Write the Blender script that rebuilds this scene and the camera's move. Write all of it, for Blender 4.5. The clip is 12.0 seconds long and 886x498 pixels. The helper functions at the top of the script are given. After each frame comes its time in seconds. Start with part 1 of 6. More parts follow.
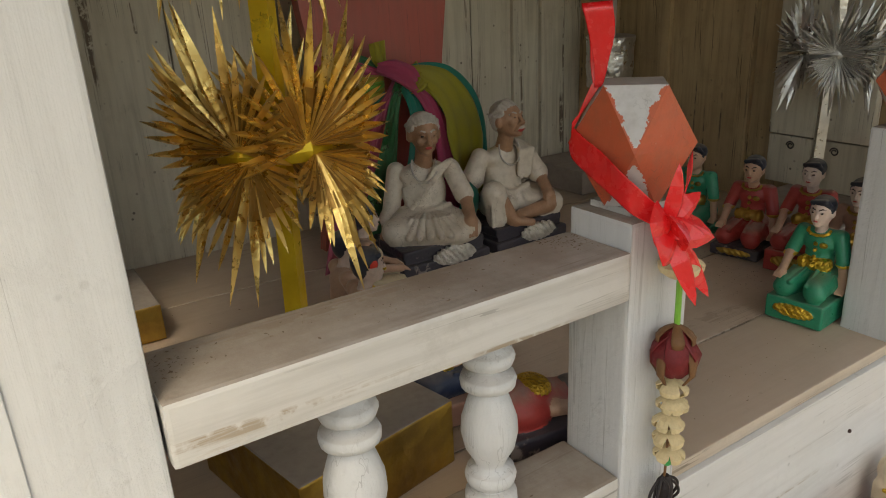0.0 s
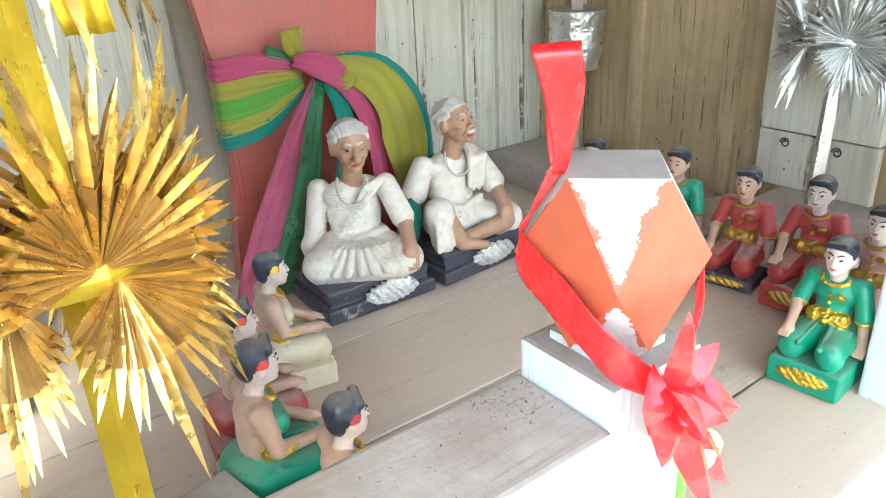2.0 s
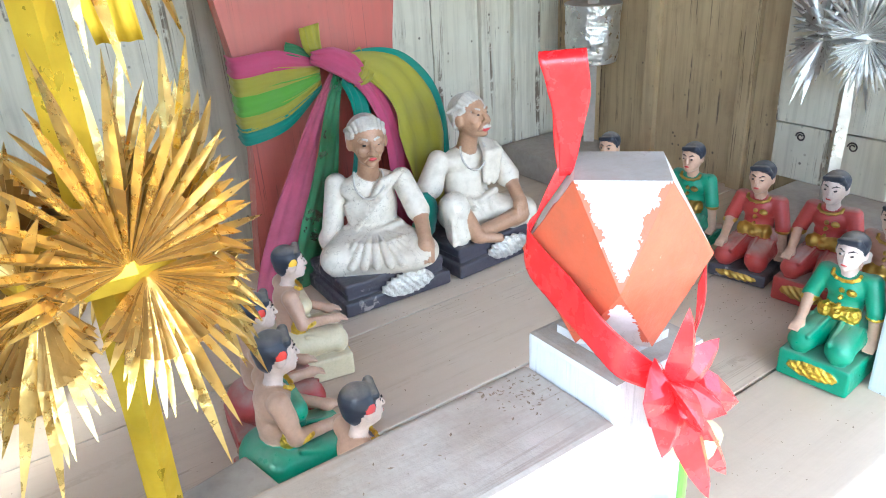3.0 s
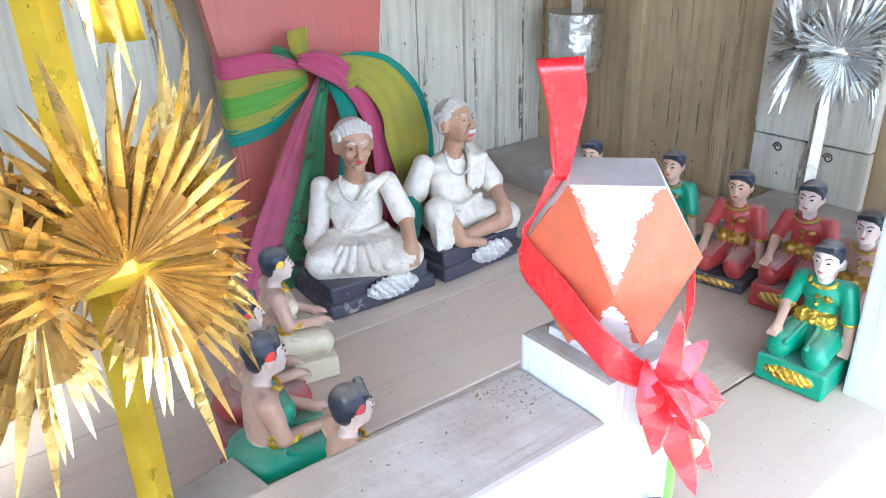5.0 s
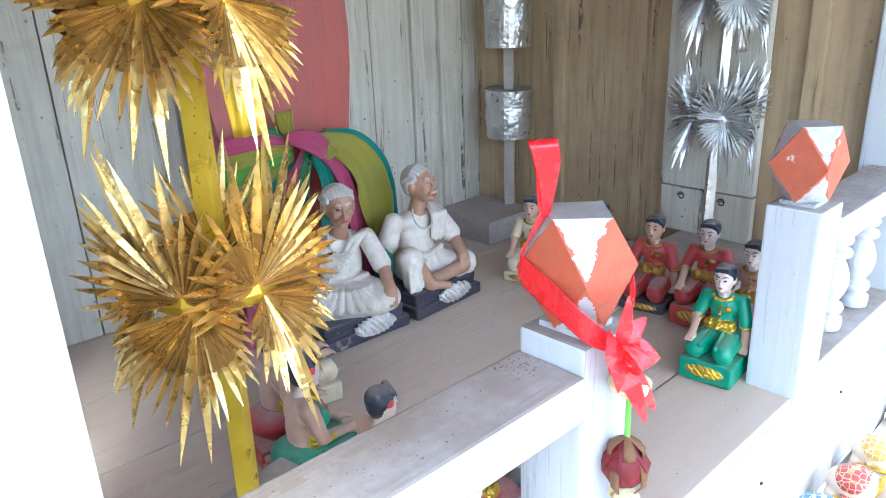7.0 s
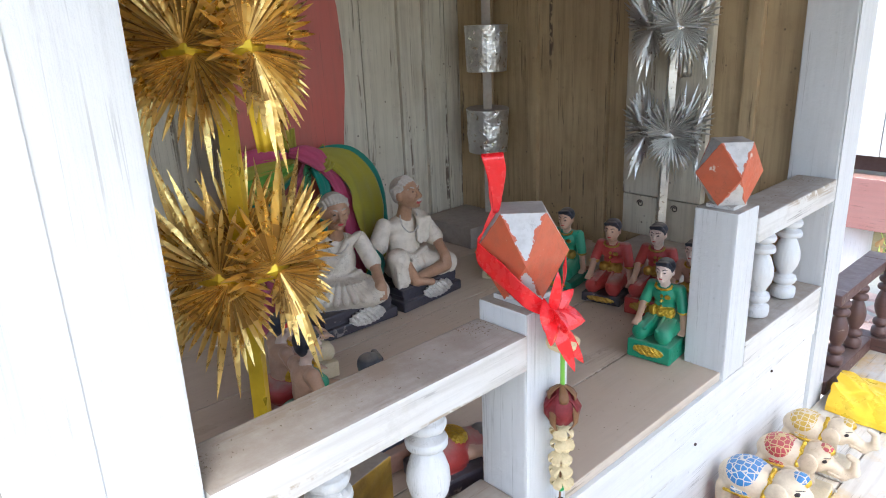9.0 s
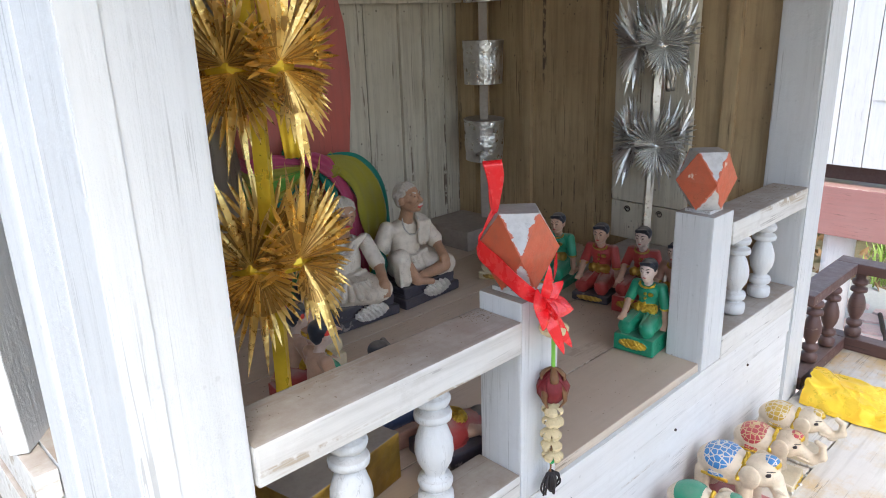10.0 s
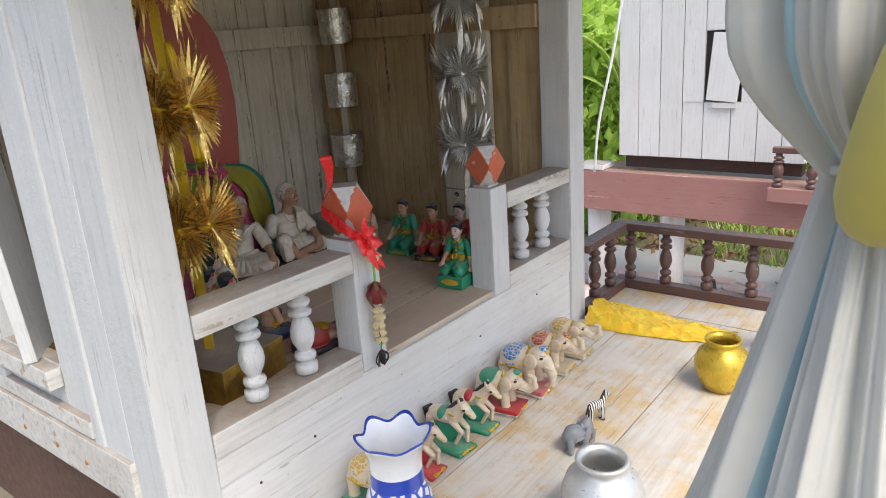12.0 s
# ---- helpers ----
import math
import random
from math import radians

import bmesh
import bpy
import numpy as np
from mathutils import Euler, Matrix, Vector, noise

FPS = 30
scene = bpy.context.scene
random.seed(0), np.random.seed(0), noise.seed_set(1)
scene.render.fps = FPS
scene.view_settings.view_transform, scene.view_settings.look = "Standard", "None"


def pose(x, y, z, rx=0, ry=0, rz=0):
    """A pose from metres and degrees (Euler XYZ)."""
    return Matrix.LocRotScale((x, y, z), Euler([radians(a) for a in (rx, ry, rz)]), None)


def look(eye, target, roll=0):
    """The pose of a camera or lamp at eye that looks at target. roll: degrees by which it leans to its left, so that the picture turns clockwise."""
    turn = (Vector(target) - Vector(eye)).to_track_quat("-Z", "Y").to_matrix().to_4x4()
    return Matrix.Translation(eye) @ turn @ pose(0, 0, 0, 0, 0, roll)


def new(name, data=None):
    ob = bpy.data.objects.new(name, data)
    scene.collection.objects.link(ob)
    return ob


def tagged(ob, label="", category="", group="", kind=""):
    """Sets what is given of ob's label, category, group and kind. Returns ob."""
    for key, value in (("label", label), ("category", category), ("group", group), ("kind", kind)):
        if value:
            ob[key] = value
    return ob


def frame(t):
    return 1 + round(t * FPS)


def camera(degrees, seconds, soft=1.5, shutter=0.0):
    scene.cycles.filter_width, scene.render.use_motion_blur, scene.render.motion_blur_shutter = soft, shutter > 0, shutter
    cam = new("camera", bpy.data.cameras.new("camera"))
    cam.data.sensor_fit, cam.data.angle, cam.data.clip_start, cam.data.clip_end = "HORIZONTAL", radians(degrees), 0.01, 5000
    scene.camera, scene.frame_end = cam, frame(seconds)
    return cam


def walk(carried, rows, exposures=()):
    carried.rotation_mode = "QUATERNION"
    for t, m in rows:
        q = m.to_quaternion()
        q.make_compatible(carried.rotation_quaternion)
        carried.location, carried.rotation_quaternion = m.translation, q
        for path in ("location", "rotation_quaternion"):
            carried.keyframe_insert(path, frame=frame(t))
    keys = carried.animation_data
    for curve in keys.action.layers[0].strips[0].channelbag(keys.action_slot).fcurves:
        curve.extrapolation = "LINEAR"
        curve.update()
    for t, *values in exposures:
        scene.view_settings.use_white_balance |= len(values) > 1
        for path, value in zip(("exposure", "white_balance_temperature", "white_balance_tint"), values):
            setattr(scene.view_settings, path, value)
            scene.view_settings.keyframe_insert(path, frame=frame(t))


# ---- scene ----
cam = camera(63.8, 12.0, 1.0)
# stops, white balance and tint as the clip's camera drifts
EXPOSURES = [(0, 0.85, 8000, 5), (0.3, 1.3, 9400, 0), (0.5, 1.9, 11200, -8), (0.8, 2.65, 9400, -6), (1.2, 3.22, 7300, -4), (2.0, 3.3, 6000, -2), (2.5, 3.3, 5750, -1), (4.5, 3.35, 5450, 4), (5.5, 3.35, 5250, 5), (6.5, 3.2, 5050, 4), (7.4, 2.5, 5500, 6), (8.3, 2.08, 5850, 7), (9.5, 1.80, 6150, 8), (10.5, 1.38, 6250, 8), (12, 1.0, 6680, 9)]
PATH = [
    (0, (-0.343, -0.308, 0.378), (0.67, 1.275, -0.307), -2.8),
    (0.5, (-0.266, -0.214, 0.412), (0.719, 1.369, -0.312), -2.2),
    (1, (-0.186, -0.155, 0.415), (0.979, 1.32, -0.268), -3.6),
    (1.5, (-0.18, -0.153, 0.405), (0.982, 1.291, -0.347), -2.4),
    (2, (-0.196, -0.164, 0.409), (0.854, 1.329, -0.41), -3.0),
    (2.5, (-0.199, -0.172, 0.416), (0.822, 1.339, -0.403), -3.2),
    (2.7, (-0.199, -0.175, 0.417), (0.803, 1.34, -0.42), -3.5),
    (4.5, (-0.21, -0.175, 0.418), (0.823, 1.32, -0.418), -2.5),
    (5, (-0.211, -0.175, 0.419), (0.847, 1.305, -0.41), -2.0),
    (5.5, (-0.22, -0.178, 0.424), (0.87, 1.286, -0.392), -2.2),
    (6, (-0.255, -0.194, 0.431), (0.884, 1.258, -0.339), -3.5),
    (6.5, (-0.311, -0.22, 0.443), (0.948, 1.162, -0.267), -2.1),
    (8.3, (-0.423, -0.353, 0.492), (0.847, 1.064, -0.123), -2.6),
    (8.5, (-0.428, -0.362, 0.49), (0.846, 1.05, -0.129), -2.4),
    (9, (-0.445, -0.377, 0.487), (0.846, 1.012, -0.15), -2.4),
    (9.5, (-0.468, -0.392, 0.484), (0.827, 0.99, -0.157), -1.9),
    (10, (-0.51, -0.428, 0.502), (0.801, 0.951, -0.114), -1.9),
    (10.5, (-0.578, -0.477, 0.516), (0.76, 0.889, -0.072), -1.5),
    (11, (-0.638, -0.53, 0.514), (0.749, 0.786, -0.074), -2.1),
    (11.5, (-0.759, -0.687, 0.553), (0.671, 0.603, 0.014), -3.7),
    (12, (-0.786, -0.825, 0.549), (0.709, 0.368, -0.036), -4.0),
]
walk(cam, [(t, look(eye, target, roll)) for t, eye, target, roll in PATH], EXPOSURES)

# ---------------------------------------------------------------- light
world = bpy.data.worlds.new("sky")
scene.world = world
world.use_nodes = True
wn = world.node_tree
sky = wn.nodes.new("ShaderNodeTexSky")
sky.sky_type, sky.sun_disc = "NISHITA", False
sky.sun_elevation, sky.sun_rotation = radians(58), radians(206)
sky.air_density, sky.dust_density = 1.0, 3.0
wn.nodes["Background"].inputs["Strength"].default_value = 0.15
wn.links.new(sky.outputs["Color"], wn.nodes["Background"].inputs["Color"])
sun = new("sun", bpy.data.lights.new("sun", "SUN"))
sun.data.energy, sun.data.angle, sun.data.color = 1.5, radians(25), (1.0, 0.97, 0.92)
sun.matrix_world = look((-1.5, -3.0, 5.3), (0, 0, 0))


# ---------------------------------------------------------------- materials
def nodes_of(m):
    m.use_nodes = True
    return m.node_tree, m.node_tree.nodes["Principled BSDF"]


def coords(nt, scale=(1, 1, 1), jitter=True):
    """Object coordinates in metres, shifted at random from object to object."""
    tc = nt.nodes.new("ShaderNodeTexCoord")
    mp = nt.nodes.new("ShaderNodeMapping")
    mp.inputs["Scale"].default_value = scale
    nt.links.new(tc.outputs["Object"], mp.inputs["Vector"])
    if jitter:
        inf = nt.nodes.new("ShaderNodeObjectInfo")
        mul = nt.nodes.new("ShaderNodeMath")
        mul.operation = "MULTIPLY"
        mul.inputs[1].default_value = 37.0
        nt.links.new(inf.outputs["Random"], mul.inputs[0])
        nt.links.new(mul.outputs[0], mp.inputs["Location"])
    return mp.outputs["Vector"]


def noise_tex(nt, vec, scale, detail=4.0, rough=0.6):
    n = nt.nodes.new("ShaderNodeTexNoise")
    n.inputs["Scale"].default_value, n.inputs["Detail"].default_value = scale, detail
    n.inputs["Roughness"].default_value = rough
    nt.links.new(vec, n.inputs["Vector"])
    return n.outputs["Fac"]


def step(nt, fac, lo, hi, a=0.0, b=1.0):
    r = nt.nodes.new("ShaderNodeMapRange")
    r.inputs["From Min"].default_value, r.inputs["From Max"].default_value = lo, hi
    r.inputs["To Min"].default_value, r.inputs["To Max"].default_value = a, b
    nt.links.new(fac, r.inputs["Value"])
    return r.outputs["Result"]


def mix(nt, fac, a, b, how="MIX"):
    m = nt.nodes.new("ShaderNodeMix")
    m.data_type, m.blend_type = "RGBA", how
    for socket, v in ((m.inputs["Factor"], fac), (m.inputs[6], a), (m.inputs[7], b)):
        if isinstance(v, bpy.types.NodeSocket):
            nt.links.new(v, socket)
        else:
            socket.default_value = (*v, 1) if isinstance(v, tuple) else v
    return m.outputs[2]


def times(nt, a, b):
    m = nt.nodes.new("ShaderNodeMath")
    m.operation = "MULTIPLY"
    for s, v in ((m.inputs[0], a), (m.inputs[1], b)):
        if isinstance(v, bpy.types.NodeSocket):
            nt.links.new(v, s)
        else:
            s.default_value = v
    return m.outputs[0]


def bump(nt, bsdf, height, strength=0.3, distance=0.002):
    b = nt.nodes.new("ShaderNodeBump")
    b.inputs["Strength"].default_value, b.inputs["Distance"].default_value = strength, distance
    nt.links.new(height, b.inputs["Height"])
    nt.links.new(b.outputs["Normal"], bsdf.inputs["Normal"])


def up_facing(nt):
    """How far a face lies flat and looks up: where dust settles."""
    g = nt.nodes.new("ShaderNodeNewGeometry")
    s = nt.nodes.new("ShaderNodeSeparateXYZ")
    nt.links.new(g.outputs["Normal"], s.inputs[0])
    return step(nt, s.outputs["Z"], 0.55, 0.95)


def paint(name, base, grain="z", streak=(0.62, 0.58, 0.5), amount=0.35, chips=0.0, under=(0.3, 0.24, 0.18), rough=0.55, dust=0.0,
          dust_colour=(0.30, 0.245, 0.195), specks=0.0, depth=0.3, cracks=0.8, patches=False, blisters=0.0):
    """Old brushed paint on boards: broad tone, streaks along the grain, dark specks, chips and settled dust."""
    m = bpy.data.materials.new(name)
    nt, b = nodes_of(m)
    along = {"z": (1, 1, 0.06), "x": (0.06, 1, 1), "y": (1, 0.06, 1), "n": (1, 1, 1)}[grain]
    v, s = coords(nt), coords(nt, along)
    broad = step(nt, noise_tex(nt, v, 6.0), 0.35, 0.75)
    lines = step(nt, noise_tex(nt, s, 90.0, 5.0), 0.45, 0.8)
    inf = nt.nodes.new("ShaderNodeObjectInfo")
    col = mix(nt, step(nt, inf.outputs["Random"], 0, 1, 0.0, 0.35), base, tuple(0.5 * c + 0.42 * k for c, k in zip(base, streak)))
    col = mix(nt, times(nt, broad, amount), col, streak)
    col = mix(nt, times(nt, lines, amount), col, tuple(0.6 * c for c in streak))
    fine = noise_tex(nt, v, 60.0, 6.0)
    if chips:
        if patches:
            both = times(nt, step(nt, noise_tex(nt, v, 9.0, 9.0, 0.72), 0.47, 0.62), step(nt, noise_tex(nt, v, 2.2), 0.36, 0.52, 0.2, 0.9))
        else:
            both = times(nt, step(nt, noise_tex(nt, s, 35.0, 6.0), 0.66 - chips, 0.70 - chips), step(nt, fine, 0.42, 0.5))
        col = mix(nt, both, col, under)
    if cracks:
        thin = nt.nodes.new("ShaderNodeMath")
        thin.operation = "COMPARE"
        thin.inputs[1].default_value, thin.inputs[2].default_value = 0.5, 0.006
        nt.links.new(noise_tex(nt, coords(nt, tuple(0.35 * k if k < 1 else 1.3 * k for k in along)), 42.0, 3.0), thin.inputs[0])
        col = mix(nt, times(nt, times(nt, thin.outputs[0], step(nt, noise_tex(nt, v, 9.0), 0.45, 0.6)), cracks), col, tuple(0.35 * c for c in streak))
        smear = step(nt, noise_tex(nt, v, 22.0, 8.0, 0.75), 0.55, 0.72)
        col = mix(nt, times(nt, smear, cracks * 0.45), col, tuple(0.75 * c for c in streak))
    if specks:
        dots = nt.nodes.new("ShaderNodeTexVoronoi")
        dots.inputs["Scale"].default_value = 55.0
        nt.links.new(v, dots.inputs["Vector"])
        col = mix(nt, times(nt, times(nt, step(nt, dots.outputs["Distance"], 0.14, 0.08), step(nt, noise_tex(nt, v, 16.0), 0.48, 0.62)), specks), col, (0.06, 0.045, 0.035))
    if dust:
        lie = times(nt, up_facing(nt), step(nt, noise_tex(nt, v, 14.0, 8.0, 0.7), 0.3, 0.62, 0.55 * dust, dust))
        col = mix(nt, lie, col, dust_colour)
    nt.links.new(col, b.inputs["Base Color"])
    nt.links.new(step(nt, fine, 0.3, 0.7, rough - 0.1, rough + 0.15), b.inputs["Roughness"])
    hsum = nt.nodes.new("ShaderNodeMath")
    nt.links.new(noise_tex(nt, s, 120.0, 4.0), hsum.inputs[0])
    nt.links.new(fine, hsum.inputs[1])
    height = hsum.outputs[0]
    if blisters:
        flake = times(nt, step(nt, noise_tex(nt, v, 55.0, 6.0, 0.6), 0.44, 0.62), step(nt, noise_tex(nt, v, 5.0), 0.46, 0.58, 0.0, blisters))
        more = nt.nodes.new("ShaderNodeMath")
        nt.links.new(height, more.inputs[0])
        nt.links.new(flake, more.inputs[1])
        height = more.outputs[0]
    bump(nt, b, height, depth, 0.0015)
    return m


def plain(name, base, rough=0.5, metal=0.0, vary=0.25, scale=40.0, second=None, depth=0.15, dust=0.0, coat=0.0, sheen=0.0):
    m = bpy.data.materials.new(name)
    nt, b = nodes_of(m)
    v = coords(nt)
    second = second or tuple(c * 0.55 for c in base)
    col = mix(nt, times(nt, step(nt, noise_tex(nt, v, scale), 0.35, 0.75), vary), base, second)
    col = mix(nt, times(nt, step(nt, noise_tex(nt, v, scale * 6), 0.45, 0.8), vary), col, second)
    if dust:
        lie = times(nt, up_facing(nt), step(nt, noise_tex(nt, v, 60.0), 0.3, 0.65, 0.3 * dust, dust))
        col = mix(nt, lie, col, (0.42, 0.38, 0.33))
    nt.links.new(col, b.inputs["Base Color"])
    nt.links.new(step(nt, noise_tex(nt, v, scale * 2), 0.3, 0.7, max(0.05, rough - 0.12), rough + 0.12), b.inputs["Roughness"])
    b.inputs["Metallic"].default_value, b.inputs["Coat Weight"].default_value = metal, coat
    b.inputs["Sheen Weight"].default_value = sheen
    bump(nt, b, noise_tex(nt, v, scale * 5), depth, 0.001)
    return m


def foil(name, base, second, rough=0.28, crinkle=110.0, depth=0.6, metal=0.95):
    """Crumpled metal foil, dulled by dust here and there."""
    m = bpy.data.materials.new(name)
    nt, b = nodes_of(m)
    v = coords(nt)
    vor = nt.nodes.new("ShaderNodeTexVoronoi")
    vor.inputs["Scale"].default_value = crinkle
    nt.links.new(v, vor.inputs["Vector"])
    n = noise_tex(nt, v, crinkle * 0.7, 5.0)
    nt.links.new(mix(nt, step(nt, noise_tex(nt, v, 25.0), 0.35, 0.75), base, second), b.inputs["Base Color"])
    b.inputs["Metallic"].default_value = metal
    nt.links.new(step(nt, n, 0.3, 0.7, rough - 0.08, rough + 0.2), b.inputs["Roughness"])
    h = nt.nodes.new("ShaderNodeMath")
    nt.links.new(vor.outputs["Distance"], h.inputs[0])
    nt.links.new(n, h.inputs[1])
    bump(nt, b, h.outputs[0], depth, 0.002)
    return m


def cloth(name, base, through_it=0.35, rough=0.8, fine=900.0, sheer=0.0):
    """Thin woven chiffon: matt, lets some light through."""
    m = bpy.data.materials.new(name)
    nt, b = nodes_of(m)
    v = coords(nt)
    col = mix(nt, times(nt, step(nt, noise_tex(nt, v, 18.0), 0.35, 0.75), 0.5), base, tuple(0.6 * c + 0.08 for c in base))
    nt.links.new(col, b.inputs["Base Color"])
    b.inputs["Roughness"].default_value, b.inputs["Sheen Weight"].default_value = rough, 0.3
    tr = nt.nodes.new("ShaderNodeBsdfTranslucent")
    nt.links.new(col, tr.inputs["Color"])
    mx = nt.nodes.new("ShaderNodeMixShader")
    mx.inputs[0].default_value = through_it
    nt.links.new(b.outputs[0], mx.inputs[1])
    nt.links.new(tr.outputs[0], mx.inputs[2])
    made = mx
    if sheer:
        clear = nt.nodes.new("ShaderNodeBsdfTransparent")
        made = nt.nodes.new("ShaderNodeMixShader")
        nt.links.new(step(nt, noise_tex(nt, v, 30.0), 0.3, 0.7, sheer - 0.12, sheer + 0.12), made.inputs[0])
        nt.links.new(mx.outputs[0], made.inputs[1])
        nt.links.new(clear.outputs[0], made.inputs[2])
    nt.links.new(made.outputs[0], nt.nodes["Material Output"].inputs["Surface"])
    bump(nt, b, noise_tex(nt, v, fine, 2.0), 0.2, 0.0005)
    return m


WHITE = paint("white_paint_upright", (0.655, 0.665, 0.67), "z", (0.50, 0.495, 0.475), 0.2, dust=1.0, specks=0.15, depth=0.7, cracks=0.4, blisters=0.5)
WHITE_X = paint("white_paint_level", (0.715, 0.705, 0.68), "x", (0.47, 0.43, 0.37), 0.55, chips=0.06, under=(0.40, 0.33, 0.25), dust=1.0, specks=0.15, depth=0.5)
PLINTH = paint("plinth_white_paint", (0.76, 0.76, 0.755), "x", (0.60, 0.575, 0.53), 0.3, chips=0.02, under=(0.42, 0.35, 0.27), specks=0.3, depth=0.35, cracks=0.5)
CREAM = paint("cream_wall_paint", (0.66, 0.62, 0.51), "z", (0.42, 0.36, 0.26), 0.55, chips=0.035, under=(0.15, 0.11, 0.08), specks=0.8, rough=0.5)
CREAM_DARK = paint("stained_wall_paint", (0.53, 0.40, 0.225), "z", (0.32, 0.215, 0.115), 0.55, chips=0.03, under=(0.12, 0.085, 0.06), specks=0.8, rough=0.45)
FLOOR = paint("dusty_floor_paint", (0.66, 0.58, 0.48), "x", (0.43, 0.33, 0.235), 0.62, chips=0.04, under=(0.30, 0.23, 0.17), dust=0.95,
              dust_colour=(0.56, 0.44, 0.335), specks=0.35)
PORCH = paint("worn_porch_paint", (0.66, 0.635, 0.59), "x", (0.48, 0.41, 0.32), 0.5, chips=0.10, under=(0.58, 0.40, 0.17), rough=0.4, depth=0.5, patches=True)
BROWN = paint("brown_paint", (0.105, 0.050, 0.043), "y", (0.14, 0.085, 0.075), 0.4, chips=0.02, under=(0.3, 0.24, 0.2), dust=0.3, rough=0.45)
MAROON = paint("faded_maroon_paint", (0.30, 0.135, 0.12), "y", (0.36, 0.22, 0.20), 0.4, chips=0.02, under=(0.42, 0.33, 0.3), dust=0.4, rough=0.5)
DARKWOOD = plain("dark_wood", (0.06, 0.03, 0.025), 0.6)
GOLD = foil("gold_foil", (0.93, 0.68, 0.25), (0.64, 0.42, 0.13), 0.26, 160.0, 0.25, 0.92)
# Brown of the gold inner pleats, deepened to imitate shade in the folds.
BROWN_GOLD_SHADE = foil("brown_gold_shade_foil", (0.50, 0.31, 0.09), (0.30, 0.17, 0.05), 0.38, 120.0, 0.3, 0.7)
# Silver foil darkened to imitate shade between the spikes.
SILVER_SHADE = foil("silver_shade_foil", (0.58, 0.57, 0.55), (0.40, 0.39, 0.37), 0.4, 120.0, 0.3)
GOLD_POLE = foil("bright_gold_foil", (0.92, 0.66, 0.05), (0.70, 0.46, 0.03), 0.32, 70.0, 0.5, 0.5)
GOLD_DULL = foil("dull_gold_foil", (0.60, 0.40, 0.09), (0.30, 0.19, 0.07), 0.4, 60.0, 0.8)
SILVER = foil("silver_foil", (0.78, 0.78, 0.77), (0.50, 0.49, 0.47))
SILVER_LEAF = foil("silver_leaf_foil", (0.70, 0.70, 0.68), (0.48, 0.47, 0.44), 0.3, 160.0, 0.22)
DUST_BOX = plain("dust_covered_paper", (0.40, 0.35, 0.30), 0.85, vary=0.4, scale=20)
RED_BOARD = paint("red_board_paint", (0.43, 0.082, 0.06), "z", (0.38, 0.13, 0.10), 0.4, rough=0.4, specks=0.1)
ORANGE = paint("orange_red_paint", (0.56, 0.095, 0.038), "n", (0.56, 0.19, 0.105), 0.55, chips=0.03, under=(0.7, 0.6, 0.5), rough=0.5)
KNOB_WHITE = paint("knob_white_paint", (0.62, 0.615, 0.61), "n", (0.48, 0.45, 0.41), 0.5, rough=0.55, dust=0.8)


# ---------------------------------------------------------------- mesh helpers
def part(name, bm, material, parent=None, label="", smooth=False):
    """Links a bmesh as one mesh object, under parent where one is given."""
    me = bpy.data.meshes.new(name)
    bmesh.ops.recalc_face_normals(bm, faces=bm.faces)
    bm.to_mesh(me)
    bm.free()
    for m in material if isinstance(material, (list, tuple)) else [material]:
        me.materials.append(m)
    if smooth:
        me.shade_smooth()
    ob = new(name, me)
    ob.parent = parent
    if label:
        ob["label"] = label
    return ob


def shared(name, me, parent, m):
    """One more object on a mesh that is already there."""
    ob = new(name, me)
    ob.parent = parent
    ob.matrix_basis = m
    return ob


def thing(name, label, category, group="", kind=""):
    return tagged(new(name), label, category, group, kind)


def add_box(bm, x0, x1, y0, y1, z0, z1, bevel=0.0, index=0):
    vs = [bm.verts.new(p) for p in ((x0, y0, z0), (x1, y0, z0), (x1, y1, z0), (x0, y1, z0), (x0, y0, z1), (x1, y0, z1), (x1, y1, z1), (x0, y1, z1))]
    fs = [bm.faces.new([vs[i] for i in q]) for q in ((0, 3, 2, 1), (4, 5, 6, 7), (0, 1, 5, 4), (1, 2, 6, 5), (2, 3, 7, 6), (3, 0, 4, 7))]
    for f in fs:
        f.material_index = index
    if bevel:
        es = list({e for f in fs for e in f.edges})
        bmesh.ops.bevel(bm, geom=es, offset=bevel, segments=2, affect="EDGES", profile=0.6)


def box(x0, x1, y0, y1, z0, z1, bevel=0.0):
    bm = bmesh.new()
    add_box(bm, x0, x1, y0, y1, z0, z1, bevel)
    return bm


def lathe(profile, seg=20, square=0.0):
    """Turns (radius, height) pairs round the z axis, closed top and bottom."""
    bm = bmesh.new()
    rings = []
    for r, z in profile:
        rings.append([bm.verts.new((r * math.cos(a), r * math.sin(a), z)) for a in (2 * math.pi * k / seg for k in range(seg))])
    for lo, hi in zip(rings, rings[1:]):
        for k in range(seg):
            bm.faces.new((lo[k], lo[(k + 1) % seg], hi[(k + 1) % seg], hi[k]))
    bm.faces.new(rings[0][::-1])
    bm.faces.new(rings[-1])
    return bm


